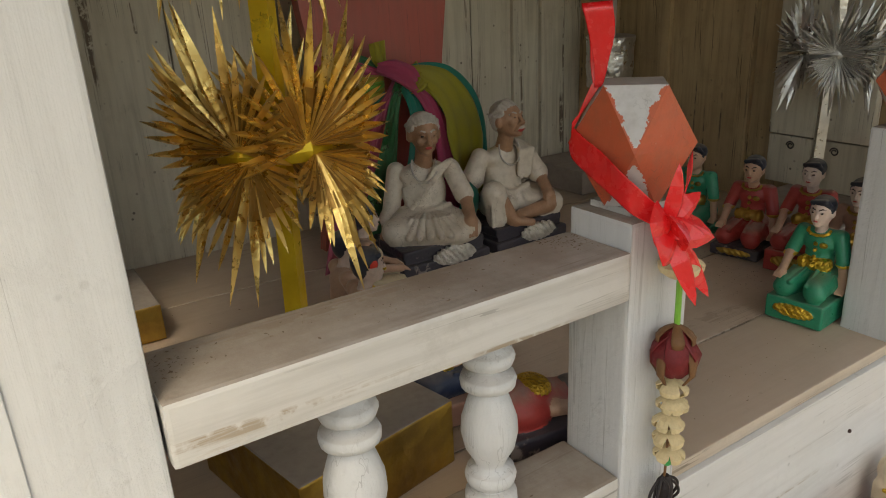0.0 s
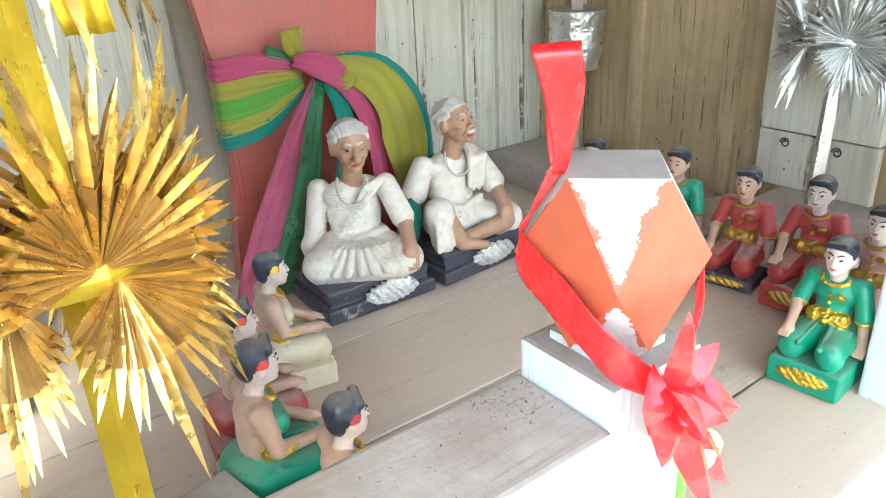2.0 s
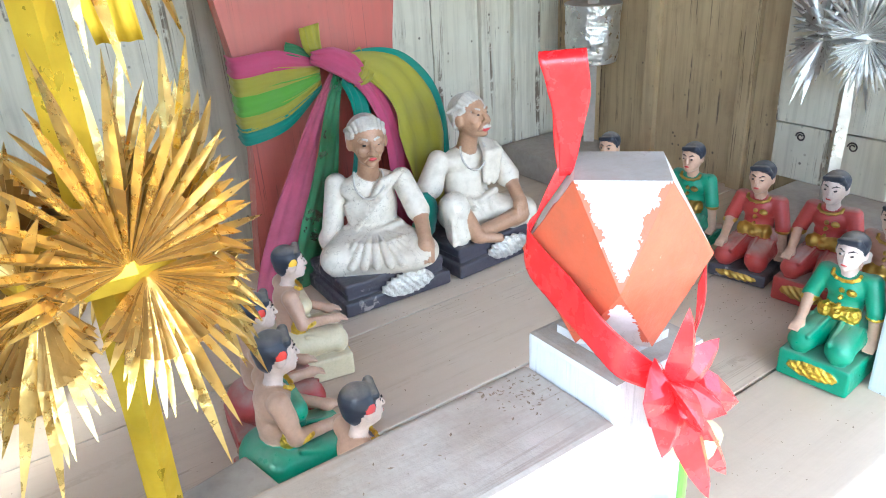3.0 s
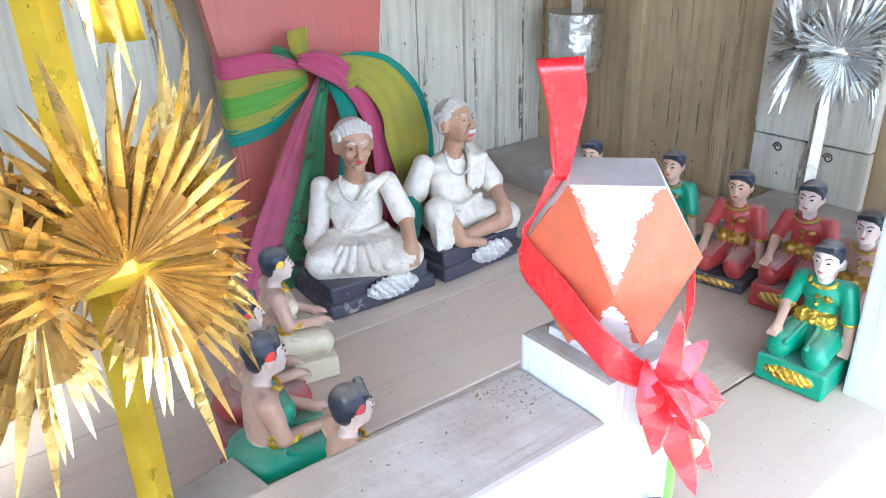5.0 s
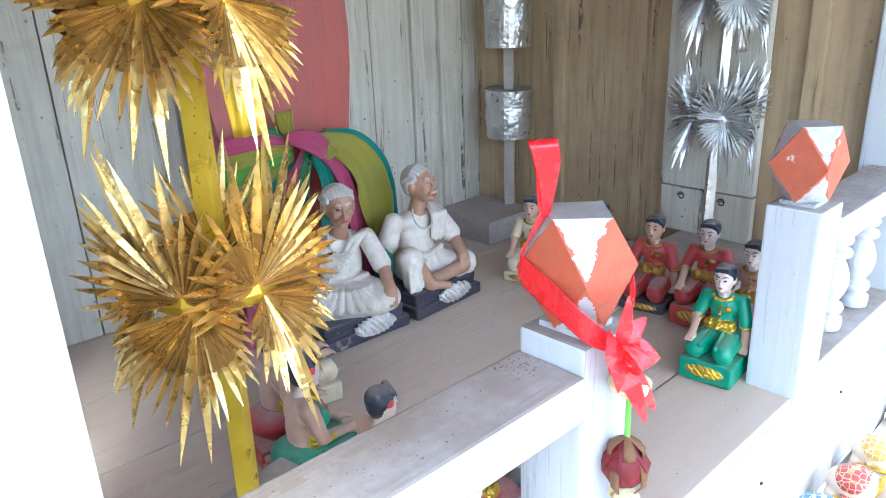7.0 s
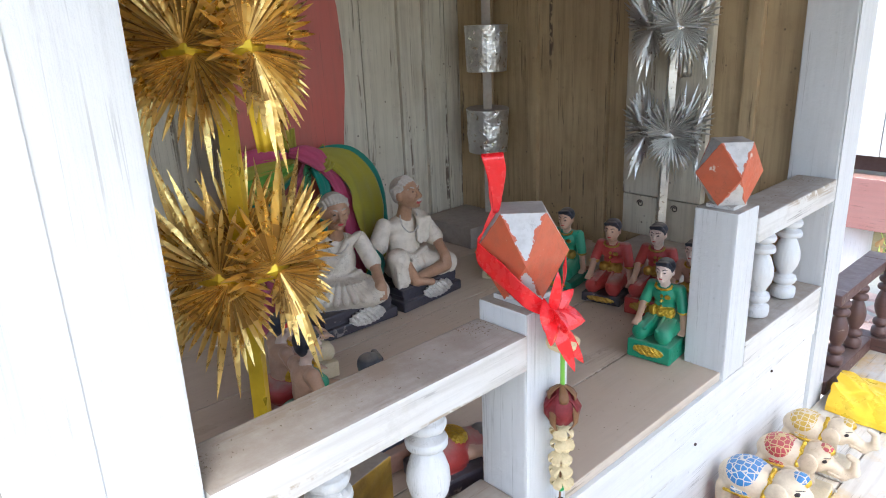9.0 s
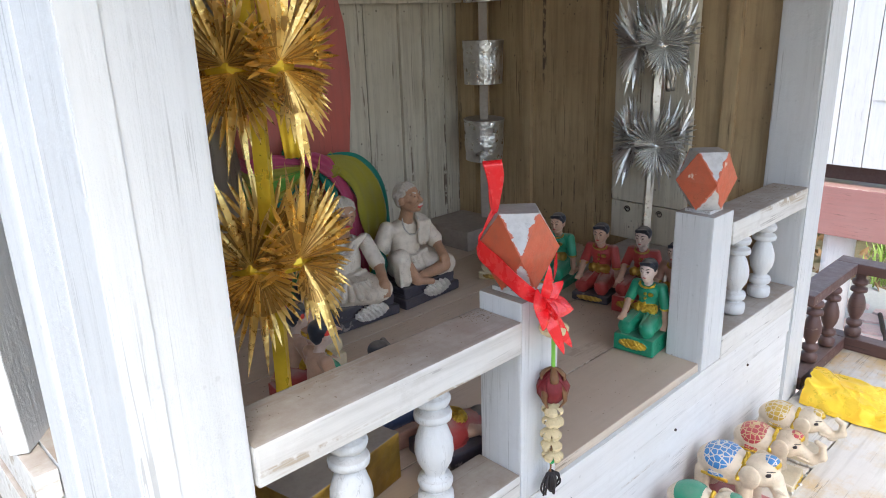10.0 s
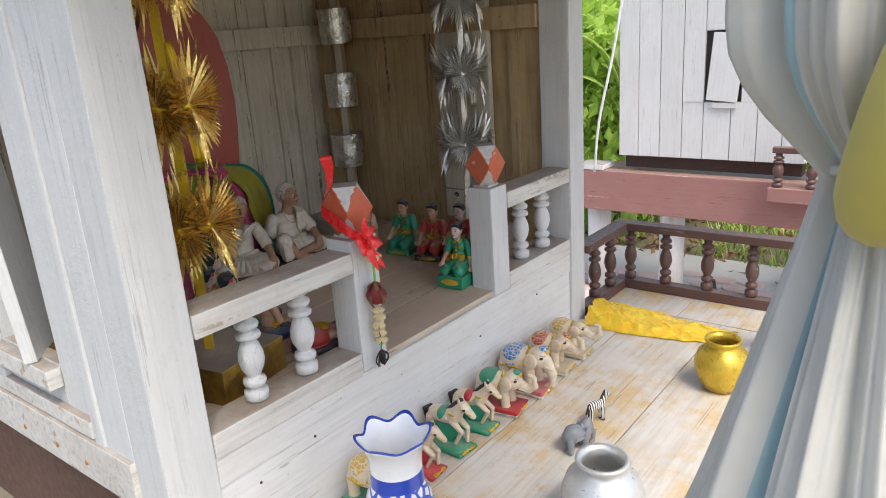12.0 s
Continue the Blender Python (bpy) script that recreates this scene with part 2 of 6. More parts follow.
def tube(points, radius, seg=8, flat=1.0, bm=None, taper=None, index=0):
    """A tube along points; flat squeezes it; taper gives a radius factor for each point."""
    bm = bm or bmesh.new()
    pts = [Vector(p) for p in points]
    rings, side = [], None
    for i, p in enumerate(pts):
        d = (pts[min(i + 1, len(pts) - 1)] - pts[max(i - 1, 0)]).normalized()
        if side is None:
            side = d.cross(Vector((0, 0, 1)) if abs(d.z) < 0.9 else Vector((1, 0, 0))).normalized()
        side = (side - d * side.dot(d)).normalized()
        up = d.cross(side)
        r = radius * (taper[i] if taper else 1)
        rings.append([bm.verts.new(p + side * r * math.cos(a) + up * r * flat * math.sin(a)) for a in (2 * math.pi * k / seg for k in range(seg))])
    for lo, hi in zip(rings, rings[1:]):
        for k in range(seg):
            bm.faces.new((lo[k], lo[(k + 1) % seg], hi[(k + 1) % seg], hi[k])).material_index = index
    bm.faces.new(rings[0][::-1]).material_index = index
    bm.faces.new(rings[-1]).material_index = index
    return bm


def curve_points(ctrl, n):
    """Points on a smooth (Catmull-Rom) curve through ctrl."""
    c = [Vector(p) for p in ctrl]
    c = [2 * c[0] - c[1]] + c + [2 * c[-1] - c[-2]]
    out = []
    for i in range(1, len(c) - 2):
        for k in range(n):
            t = k / n
            a, b, d, e = c[i - 1], c[i], c[i + 1], c[i + 2]
            out.append(0.5 * (2 * b + (d - a) * t + (2 * a - 5 * b + 4 * d - e) * t * t + (3 * b - 3 * d + e - a) * t ** 3))
    out.append(c[-2])
    return out


def ribbon_strip(ctrl, widths, side, n=8, thick=0.0008, bm=None, ripple=0.0):
    """A thin strip of cloth or ribbon along a curve, with its width along side."""
    bm = bm or bmesh.new()
    pts = curve_points(ctrl, n)
    side_v = [Vector(s) for s in side] if isinstance(side[0], (tuple, list)) else [Vector(side)] * len(ctrl)
    rows, across = [], 15
    for i, p in enumerate(pts):
        u = i / (len(pts) - 1) * (len(ctrl) - 1)
        k = min(int(u), len(ctrl) - 2)
        f = u - k
        w = widths[k] * (1 - f) + widths[k + 1] * f
        s = (side_v[k] * (1 - f) + side_v[k + 1] * f).normalized()
        d = (pts[min(i + 1, len(pts) - 1)] - pts[max(i - 1, 0)]).normalized()
        nrm = d.cross(s).normalized()
        row = []
        for j in range(across):
            q = j / (across - 1) - 0.5
            row.append(p + s * w * q + nrm * ripple * math.sin(q * 17 + i * 0.25) * (0.4 + abs(q)))
        rows.append((row, nrm))
    top = [[bm.verts.new(v + n_ * thick * 0.5) for v in r] for r, n_ in rows]
    low = [[bm.verts.new(v - n_ * thick * 0.5) for v in r] for r, n_ in rows]
    m = len(rows)
    for i in range(m - 1):
        for j in range(across - 1):
            bm.faces.new((top[i][j], top[i][j + 1], top[i + 1][j + 1], top[i + 1][j]))
            bm.faces.new((low[i][j], low[i + 1][j], low[i + 1][j + 1], low[i][j + 1]))
        for j in (0, across - 1):
            bm.faces.new((top[i][j], top[i + 1][j], low[i + 1][j], low[i][j]))
    for i in (0, m - 1):
        for j in range(across - 1):
            bm.faces.new((top[i][j], low[i][j], low[i][j + 1], top[i][j + 1]))
    return bm


# ---------------------------------------------------------------- ground and paving
PAVE = paint("red_stone_paving", (0.62, 0.41, 0.37), "n", (0.70, 0.56, 0.51), 0.6, rough=0.7)
MORTAR = plain("pale_mortar", (0.55, 0.52, 0.48), 0.8)
SOIL = plain("leaf_littered_soil", (0.20, 0.145, 0.10), 0.9, vary=0.6, scale=8.0, second=(0.10, 0.12, 0.05), depth=0.6)
GRASS = plain("grass_blades", (0.24, 0.38, 0.06), 0.5, vary=0.5, scale=3.0, second=(0.38, 0.40, 0.12))
bm = bmesh.new()
steps_x = [-400, -60, -12, -3, 0, 1.5, 3, 4.5, 6, 8, 12, 60, 400]
grid = [[bm.verts.new((x, y, -1.2 + (0.012 * math.sin(3 * x + 2 * y) if abs(x) < 10 and abs(y) < 10 else 0))) for x in steps_x] for y in steps_x]
for i in range(len(steps_x) - 1):
    for j in range(len(steps_x) - 1):
        bm.faces.new((grid[i][j], grid[i][j + 1], grid[i + 1][j + 1], grid[i + 1][j]))
tagged(part("ground", bm, SOIL), "brown soil ground with dry leaves and grass", "ground", kind="structure")
pavement = tagged(part("pavement", box(1.75, 4.3, -1.6, 3.2, -1.25, -1.172), MORTAR), "crazy paving of reddish stones with pale joints", "pavement", kind="structure")

# ---------------------------------------------------------------- the shrine house: floor, walls, ceiling
HX0, HX1, HY1 = -0.383, 0.846, 0.835
WIN_Y0, WIN_Y1, WIN_Z0, WIN_Z1 = 0.275, 0.478, 0.098, 0.573
floor = tagged(part("floor", box(-0.37, 0.83, 0.03, 0.82, -0.05, -0.014), DARKWOOD), "dusty pale painted plank floor of the shrine", "floor", kind="structure")
rnd = random.Random(4)
FLOOR_JOINTS = [0.004, 0.130, 0.292, 0.455, 0.618, 0.81]
for y0, y1 in zip(FLOOR_JOINTS, FLOOR_JOINTS[1:]):
    part("plank", box(-0.348, 0.80, y0 + 0.0012, y1 - 0.0012, -0.014, rnd.uniform(-0.0012, 0.0), 0.0015), FLOOR, floor)

wall_back = tagged(part("wall_back", box(HX0 + 0.012, HX1 - 0.01, 0.812, HY1, -0.20, 0.90), CREAM_DARK), "stained cream board wall behind the statues", "wall", kind="structure")
edges = [-0.348, -0.215, -0.085, 0.055, 0.19, 0.32, 0.45, 0.575, 0.68, 0.79]
for x0, x1 in zip(edges, edges[1:]):
    part("board", box(x0 + 0.001, x1 - 0.001, 0.800, 0.812, 0.0, 0.90, 0.0012), CREAM, wall_back)
for x in (-0.212, 0.06, 0.325, 0.555, 0.625):
    part("batten", box(x - 0.014, x + 0.014, 0.790, 0.800, 0.0, 0.90, 0.0015), CREAM, wall_back)
part("beam", box(-0.346, 0.715, 0.772, 0.790, 0.535, 0.588, 0.002), CREAM, wall_back)

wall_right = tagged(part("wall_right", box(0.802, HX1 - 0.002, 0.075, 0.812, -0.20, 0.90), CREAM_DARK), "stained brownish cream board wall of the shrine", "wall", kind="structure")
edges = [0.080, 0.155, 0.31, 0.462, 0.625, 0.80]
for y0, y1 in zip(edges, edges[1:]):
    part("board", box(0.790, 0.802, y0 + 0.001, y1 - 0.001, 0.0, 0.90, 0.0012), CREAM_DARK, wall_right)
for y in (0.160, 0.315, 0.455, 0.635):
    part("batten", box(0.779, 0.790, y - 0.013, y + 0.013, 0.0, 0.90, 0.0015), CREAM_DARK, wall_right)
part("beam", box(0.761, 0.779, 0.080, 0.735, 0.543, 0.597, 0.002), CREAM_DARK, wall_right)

wall_left = thing("wall_left", "white board side wall with an open shutter window", "wall", kind="structure")
for y0, y1, z0, z1 in ((0.077, WIN_Y0, 0.0, 0.90), (WIN_Y1, 0.60, 0.0, 0.90), (0.60, 0.72, 0.0, 0.90), (0.72, HY1, 0.0, 0.90), (WIN_Y0, WIN_Y1, 0.0, WIN_Z0), (WIN_Y0, WIN_Y1, WIN_Z1, 0.90)):
    part("board", box(-0.373, -0.350, y0 + 0.0008, y1 - 0.0008, z0, z1, 0.001), WHITE, wall_left)
part("corner_board", box(-0.3832, -0.373, 0.0773, 0.150, -0.03, 0.90, 0.0008), WHITE, wall_left)
part("batten", box(-0.3865, -0.373, 0.1525, 0.180, -0.005, 0.90, 0.004), WHITE, wall_left)
part("batten", box(-0.385, -0.373, WIN_Y1 + 0.002, 0.51, 0.02, 0.90, 0.003), WHITE, wall_left)
part("batten", box(-0.383, -0.373, 0.63, 0.66, 0.02, 0.90, 0.002), WHITE, wall_left)
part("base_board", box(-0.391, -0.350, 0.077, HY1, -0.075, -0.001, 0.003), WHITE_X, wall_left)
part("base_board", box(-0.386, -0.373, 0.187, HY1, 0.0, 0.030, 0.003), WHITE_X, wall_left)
under = tagged(part("base_beam", box(-0.37, 0.83, 0.06, 0.82, -0.30, -0.077, 0.004), BROWN), "dark brown beam under the shrine house", "beam", kind="structure")

window_1 = thing("window_1", "small white side window with a plank shutter leaning open", "window", kind="structure")
part("window_sill", box(-0.397, -0.374, WIN_Y0 - 0.004, WIN_Y1 + 0.012, WIN_Z0 - 0.036, WIN_Z0 - 0.002, 0.003), WHITE_X, window_1)
part("lintel", box(-0.395, -0.374, WIN_Y0 - 0.01, WIN_Y1 + 0.012, WIN_Z1 + 0.002, WIN_Z1 + 0.035, 0.003), WHITE_X, window_1)
shutter = part("shutter", box(-0.010, 0.010, 0.0, 0.125, 0.0, 0.470, 0.002), WHITE, window_1, "white plank shutter standing askew in the opening")
shutter.matrix_basis = pose(-0.395, 0.322, WIN_Z0 - 0.001, -3, -4.2, -37)

# Ceiling is out of view; brown cuts the bounce on the upper walls.
ceiling = tagged(part("ceiling", box(HX0 - 0.06, HX1 + 0.06, -0.10, HY1 + 0.06, 0.90, 0.93), BROWN), "unseen board ceiling, kept dark to dim the upper interior", "ceiling", kind="structure")
roof_bm = bmesh.new()
prof = [(-0.16, 0.934), (0.40, 1.35), (0.96, 0.934)]
ends = [[roof_bm.verts.new((x, y, z)) for y, z in prof] for x in (-0.52, 0.96)]
for k in range(3):
    roof_bm.faces.new((ends[0][k], ends[0][(k + 1) % 3], ends[1][(k + 1) % 3], ends[1][k]))
roof_bm.faces.new(ends[0])
roof_bm.faces.new(ends[1])
tagged(part("roof", roof_bm, MAROON), "gabled maroon roof over the house, out of view", "roof", kind="structure")

# Unseen porch cover: its reach shades the interior, its white underside bounces light.
eave_bm = bmesh.new()
eave = [[eave_bm.verts.new((x, y, z)) for y, z in ((-0.13, 0.955), (-0.86, 0.90), (-0.86, 0.88), (-0.13, 0.935))] for x in (-0.52, 1.30)]
for k in range(4):
    eave_bm.faces.new((eave[0][k], eave[0][(k + 1) % 4], eave[1][(k + 1) % 4], eave[1][k]))
eave_bm.faces.new(eave[0])
eave_bm.faces.new(eave[1])
tagged(part("porch_ceiling", eave_bm, WHITE), "unseen white cover over the porch, added to shade the shrine", "ceiling", kind="structure")

# corner pillars
for x0, y0, name_label in ((-0.383, 0.0, "thick white painted corner pillar with cracked paint"), (0.768, 0.0, "white painted corner pillar beside the railing")):
    pillar = tagged(part("pillar", box(x0, x0 + 0.079, y0, y0 + 0.077, -0.30, 0.90, 0.003), WHITE), name_label, "pillar", "corner pillars")
    part("corner_strip", box(x0 + 0.001, x0 + 0.024, y0 - 0.0018, y0, -0.298, 0.898, 0.0006), WHITE, pillar)
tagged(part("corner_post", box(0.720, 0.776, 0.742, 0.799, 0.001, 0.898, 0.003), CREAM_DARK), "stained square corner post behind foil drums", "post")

# plinth under the open front
plinth = tagged(part("wall_plinth", box(-0.3035, 0.7675, 0.004, 0.028, -0.219, -0.020, 0.001), PLINTH), "white painted plinth board below the shrine front", "wall", kind="structure")
part("upper_board", box(-0.3035, 0.7675, 0.0016, 0.0045, -0.064, -0.0198, 0.0008), PLINTH, plinth)
part("edge_board", box(-0.003, 0.4185, 0.0, 0.028, -0.0185, -0.0145, 0.001), PLINTH, plinth)
part("edge_board", box(-0.3035, 0.7675, 0.001, 0.0275, -0.0195, -0.015, 0.001), PLINTH, plinth)

for x, z in ((-0.12, -0.075), (-0.235, -0.095), (0.10, -0.06), (0.36, -0.085), (0.60, -0.07), (0.72, -0.06)):
    nail = part("nail", lathe([(0.0022, 0.0), (0.0022, 0.002), (0.0012, 0.0028)], 8), DARKWOOD, plinth)
    nail.matrix_basis = pose(x, 0.0042, z, 90)
RUST = plain("rust_stain", (0.42, 0.20, 0.06), 0.8, vary=0.6, scale=90)
for y, z in ((0.215, -0.045), (0.31, -0.045), (0.43, -0.05)):
    stain = part("rusty_nail", lathe([(0.005, 0.0), (0.004, 0.0012), (0.001, 0.002)], 10), RUST, wall_left)
    stain.matrix_basis = pose(-0.391, y, z, 0, -90)

# ---------------------------------------------------------------- front railings of the shrine
def turned_baluster(h, r=0.0188):
    """A vase-turned baluster of height h: rings, bulb, rings."""
    k = [(0.62, 0), (0.95, 0.02), (1.0, 0.07), (0.98, 0.12), (0.62, 0.145), (0.55, 0.165), (0.9, 0.185), (0.98, 0.22), (0.9, 0.255), (0.55, 0.275), (0.6, 0.30), (0.93, 0.38),
         (1.06, 0.46), (1.02, 0.54), (0.8, 0.63), (0.55, 0.69), (0.5, 0.70), (1.0, 0.715), (1.03, 0.745), (0.95, 0.77), (0.55, 0.79), (0.52, 0.81), (0.9, 0.825), (1.0, 0.86), (0.9, 0.89), (0.6, 0.91), (0.7, 1.0)]
    return lathe([(r * a, h * b) for a, b in k], 20)


def railing(x0, x1, baluster_x, label):
    ob = thing("railing", label, "railing", "front railings")
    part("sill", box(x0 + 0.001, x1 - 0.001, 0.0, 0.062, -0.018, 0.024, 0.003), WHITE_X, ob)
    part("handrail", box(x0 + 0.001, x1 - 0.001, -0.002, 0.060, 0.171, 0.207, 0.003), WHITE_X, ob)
    first = None
    for x in baluster_x:
        if first is None:
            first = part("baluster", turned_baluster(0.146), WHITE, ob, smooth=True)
            first.matrix_basis = pose(x, 0.030, 0.0245)
        else:
            shared("baluster", first.data, ob, pose(x, 0.030, 0.0245))
    return ob


railing(-0.3035, 0.004, (-0.199, -0.096), "white wooden railing with two turned balusters and dusty top")
railing(0.482, 0.7675, (0.580, 0.679), "white wooden railing with two turned balusters beside pillar")


def newel(x, label):
    """Square post with a faceted head: white triangles, orange-red diamonds."""
    ob = thing("newel_post", label, "post", "newel posts")
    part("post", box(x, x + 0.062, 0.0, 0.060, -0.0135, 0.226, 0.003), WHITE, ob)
    cx, cy, h = x + 0.030, 0.031, 0.0310
    b = bmesh.new()
    z0, z1, z2 = 0.231, 0.272, 0.314
    mid = [b.verts.new((cx + sx * h, cy + sy * h, z1)) for sx, sy in ((-1, -1), (1, -1), (1, 1), (-1, 1))]
    top = [b.verts.new((cx + dx * h * 0.93, cy + dy * h * 0.93, z2)) for dx, dy in ((0, -1), (1, 0), (0, 1), (-1, 0))]
    low = [b.verts.new((cx + dx * h * 0.80, cy + dy * h * 0.80, z0)) for dx, dy in ((0, -1), (1, 0), (0, 1), (-1, 0))]
    for k in range(4):
        n = (k + 1) % 4
        for tri in ((mid[k], mid[n], top[k]), (mid[k], low[k], mid[n])):
            b.faces.new(tri).material_index = 1
        b.faces.new((top[k - 1], mid[k], top[k]))
        b.faces.new((low[k - 1], low[k], mid[k]))
    b.faces.new(top)
    b.faces.new(low[::-1])
    bmesh.ops.triangulate(b, faces=list(b.faces))
    seams = [(v.verts[0].co.copy(), v.verts[1].co.copy()) for v in b.edges if len({f.material_index for f in v.link_faces}) == 2]
    bmesh.ops.subdivide_edges(b, edges=list(b.edges), cuts=34, use_grid_fill=True)
    for f in b.faces:
        c = f.calc_center_median()
        if f.material_index == 0 and f.normal.z < 0.9 and z0 + 0.004 < c.z < z2 - 0.0004:
            near = min(((c - p) - (q - p) * max(0, min(1, (c - p).dot(q - p) / (q - p).length_squared))).length for p, q in seams)
            if near < 0.0016 + 0.0034 * noise.noise(c * 120 + Vector((x * 40, 0, 0))) + 0.0012 * noise.noise(c * 500):
                f.material_index = 1
    part("finial", b, [KNOB_WHITE, ORANGE], ob, "faceted head painted white and orange-red")
    part("neck", box(cx - 0.019, cx + 0.019, cy - 0.019, cy + 0.019, 0.2262, 0.2308), KNOB_WHITE, ob)
    return ob


newel(0.004, "white square newel post with orange faceted head and red bow")
newel(0.420, "white square newel post with orange and white faceted head")

# ---------------------------------------------------------------- porch
PZ = -0.219
porch_floor = tagged(part("porch_floor", box(-0.44, 1.15, -0.84, -0.001, -0.28, -0.232), BROWN), "worn white and ochre plank floor of the porch", "floor", kind="structure")
JY = [-0.001, -0.115, -0.325, -0.52, -0.70, -0.84]
for y1, y0 in zip(JY, JY[1:]):
    part("plank", box(-0.44, 0.958, y0 + 0.0015, y1 - 0.0015, -0.232, PZ - rnd.uniform(0, 0.001), 0.0015), PORCH, porch_floor)
for y1, y0 in ((-0.001, -0.21), (-0.21, -0.52), (-0.52, -0.84)):
    part("plank", box(0.961, 1.15, y0 + 0.001, y1 - 0.001, -0.232, PZ, 0.0015), PORCH, porch_floor)
part("apron", box(1.1505, 1.17, -0.84, 0.02, -0.34, -0.218, 0.003), BROWN, porch_floor)
part("apron", box(-0.46, -0.4405, -0.84, -0.001, -0.34, -0.22, 0.003), BROWN, porch_floor)

rail_end = thing("porch_railing", "low dark brown porch railing with turned balusters", "railing", "porch railings")
part("handrail", box(1.095, 1.140, -0.84, 0.035, -0.040, -0.018, 0.003), BROWN, rail_end)
part("bottom_rail", box(1.100, 1.135, -0.84, 0.030, -0.2185, -0.190, 0.003), BROWN, rail_end)
bal = None
for y in (-0.012, -0.118, -0.236, -0.354, -0.472, -0.59, -0.708):
    if bal is None:
        bal = part("baluster", turned_baluster(0.148, 0.0165), BROWN, rail_end, smooth=True)
        bal.matrix_basis = pose(1.118, y, -0.190)
    else:
        shared("baluster", bal.data, rail_end, pose(1.118, y, -0.190))
rail_side = thing("porch_railing", "short dark brown porch railing meeting the white pillar", "railing", "porch railings")
part("handrail", box(0.849, 1.0945, -0.010, 0.035, -0.040, -0.018, 0.003), BROWN, rail_side)
part("bottom_rail", box(0.849, 1.0995, -0.005, 0.030, -0.2185, -0.190, 0.003), BROWN, rail_side)
for x in (0.93, 1.03):
    shared("baluster", bal.data, rail_side, pose(x, 0.012, -0.190))
for x, y in ((-0.38, 0.1), (1.05, -0.05), (-0.38, -0.75), (1.05, -0.75), (-0.38, 0.75), (0.8, 0.75)):
    tagged(part("stilt", lathe([(0.05, -1.2), (0.05, -0.285)], 16), WHITE, smooth=False), "round white post carrying the shrine platform", "post", "stilts")

# ---------------------------------------------------------------- the red panel behind the statues
def leaf_panel():
    half = [(0.128, 0.0), (0.118, 0.08), (0.108, 0.16), (0.106, 0.22), (0.112, 0.28), (0.124, 0.36), (0.128, 0.42), (0.124, 0.50), (0.108, 0.57), (0.075, 0.625), (0.035, 0.655), (0.0, 0.668)]
    pts = half + [(-x, z) for x, z in half[-2::-1]]
    b = bmesh.new()
    f = [b.verts.new((x, 0.0, z)) for x, z in pts]
    k = [b.verts.new((x, 0.022, z)) for x, z in pts]
    b.faces.new(f)
    b.faces.new(k[::-1])
    n = len(pts)
    for i in range(n):
        b.faces.new((f[i], f[(i + 1) % n], k[(i + 1) % n], k[i]))
    return b


panel = tagged(part("leaf_shaped_panel", leaf_panel(), RED_BOARD), "tall red painted leaf-shaped board tied with bright sashes", "panel")
panel.matrix_basis = pose(0.197, 0.675, 0.0005, -2)


# ---------------------------------------------------------------- modelled figures: soft unions of rounded solids, meshed once
def solid_distance(kind, p, a):
    if kind == "ball":  # centre, radii
        q = (p - np.array(a[0])) / np.array(a[1])
        k0 = np.linalg.norm(q, axis=-1)
        k1 = np.linalg.norm(q / np.array(a[1]), axis=-1) + 1e-9
        return k0 * (k0 - 1) / k1
    if kind == "limb":  # from, to, radius at each end
        s, e = np.array(a[0]), np.array(a[1])
        d = e - s
        t = np.clip(((p - s) @ d) / (d @ d), 0, 1)
        return np.linalg.norm(p - s - t[..., None] * d, axis=-1) - (a[2] + (a[3] - a[2]) * t)
    c, h, rd = np.array(a[0]), np.array(a[1]), a[2]  # block: centre, half sizes, rounding
    q = np.abs(p - c) - h + rd
    return np.linalg.norm(np.maximum(q, 0), axis=-1) + np.minimum(q.max(axis=-1), 0) - rd


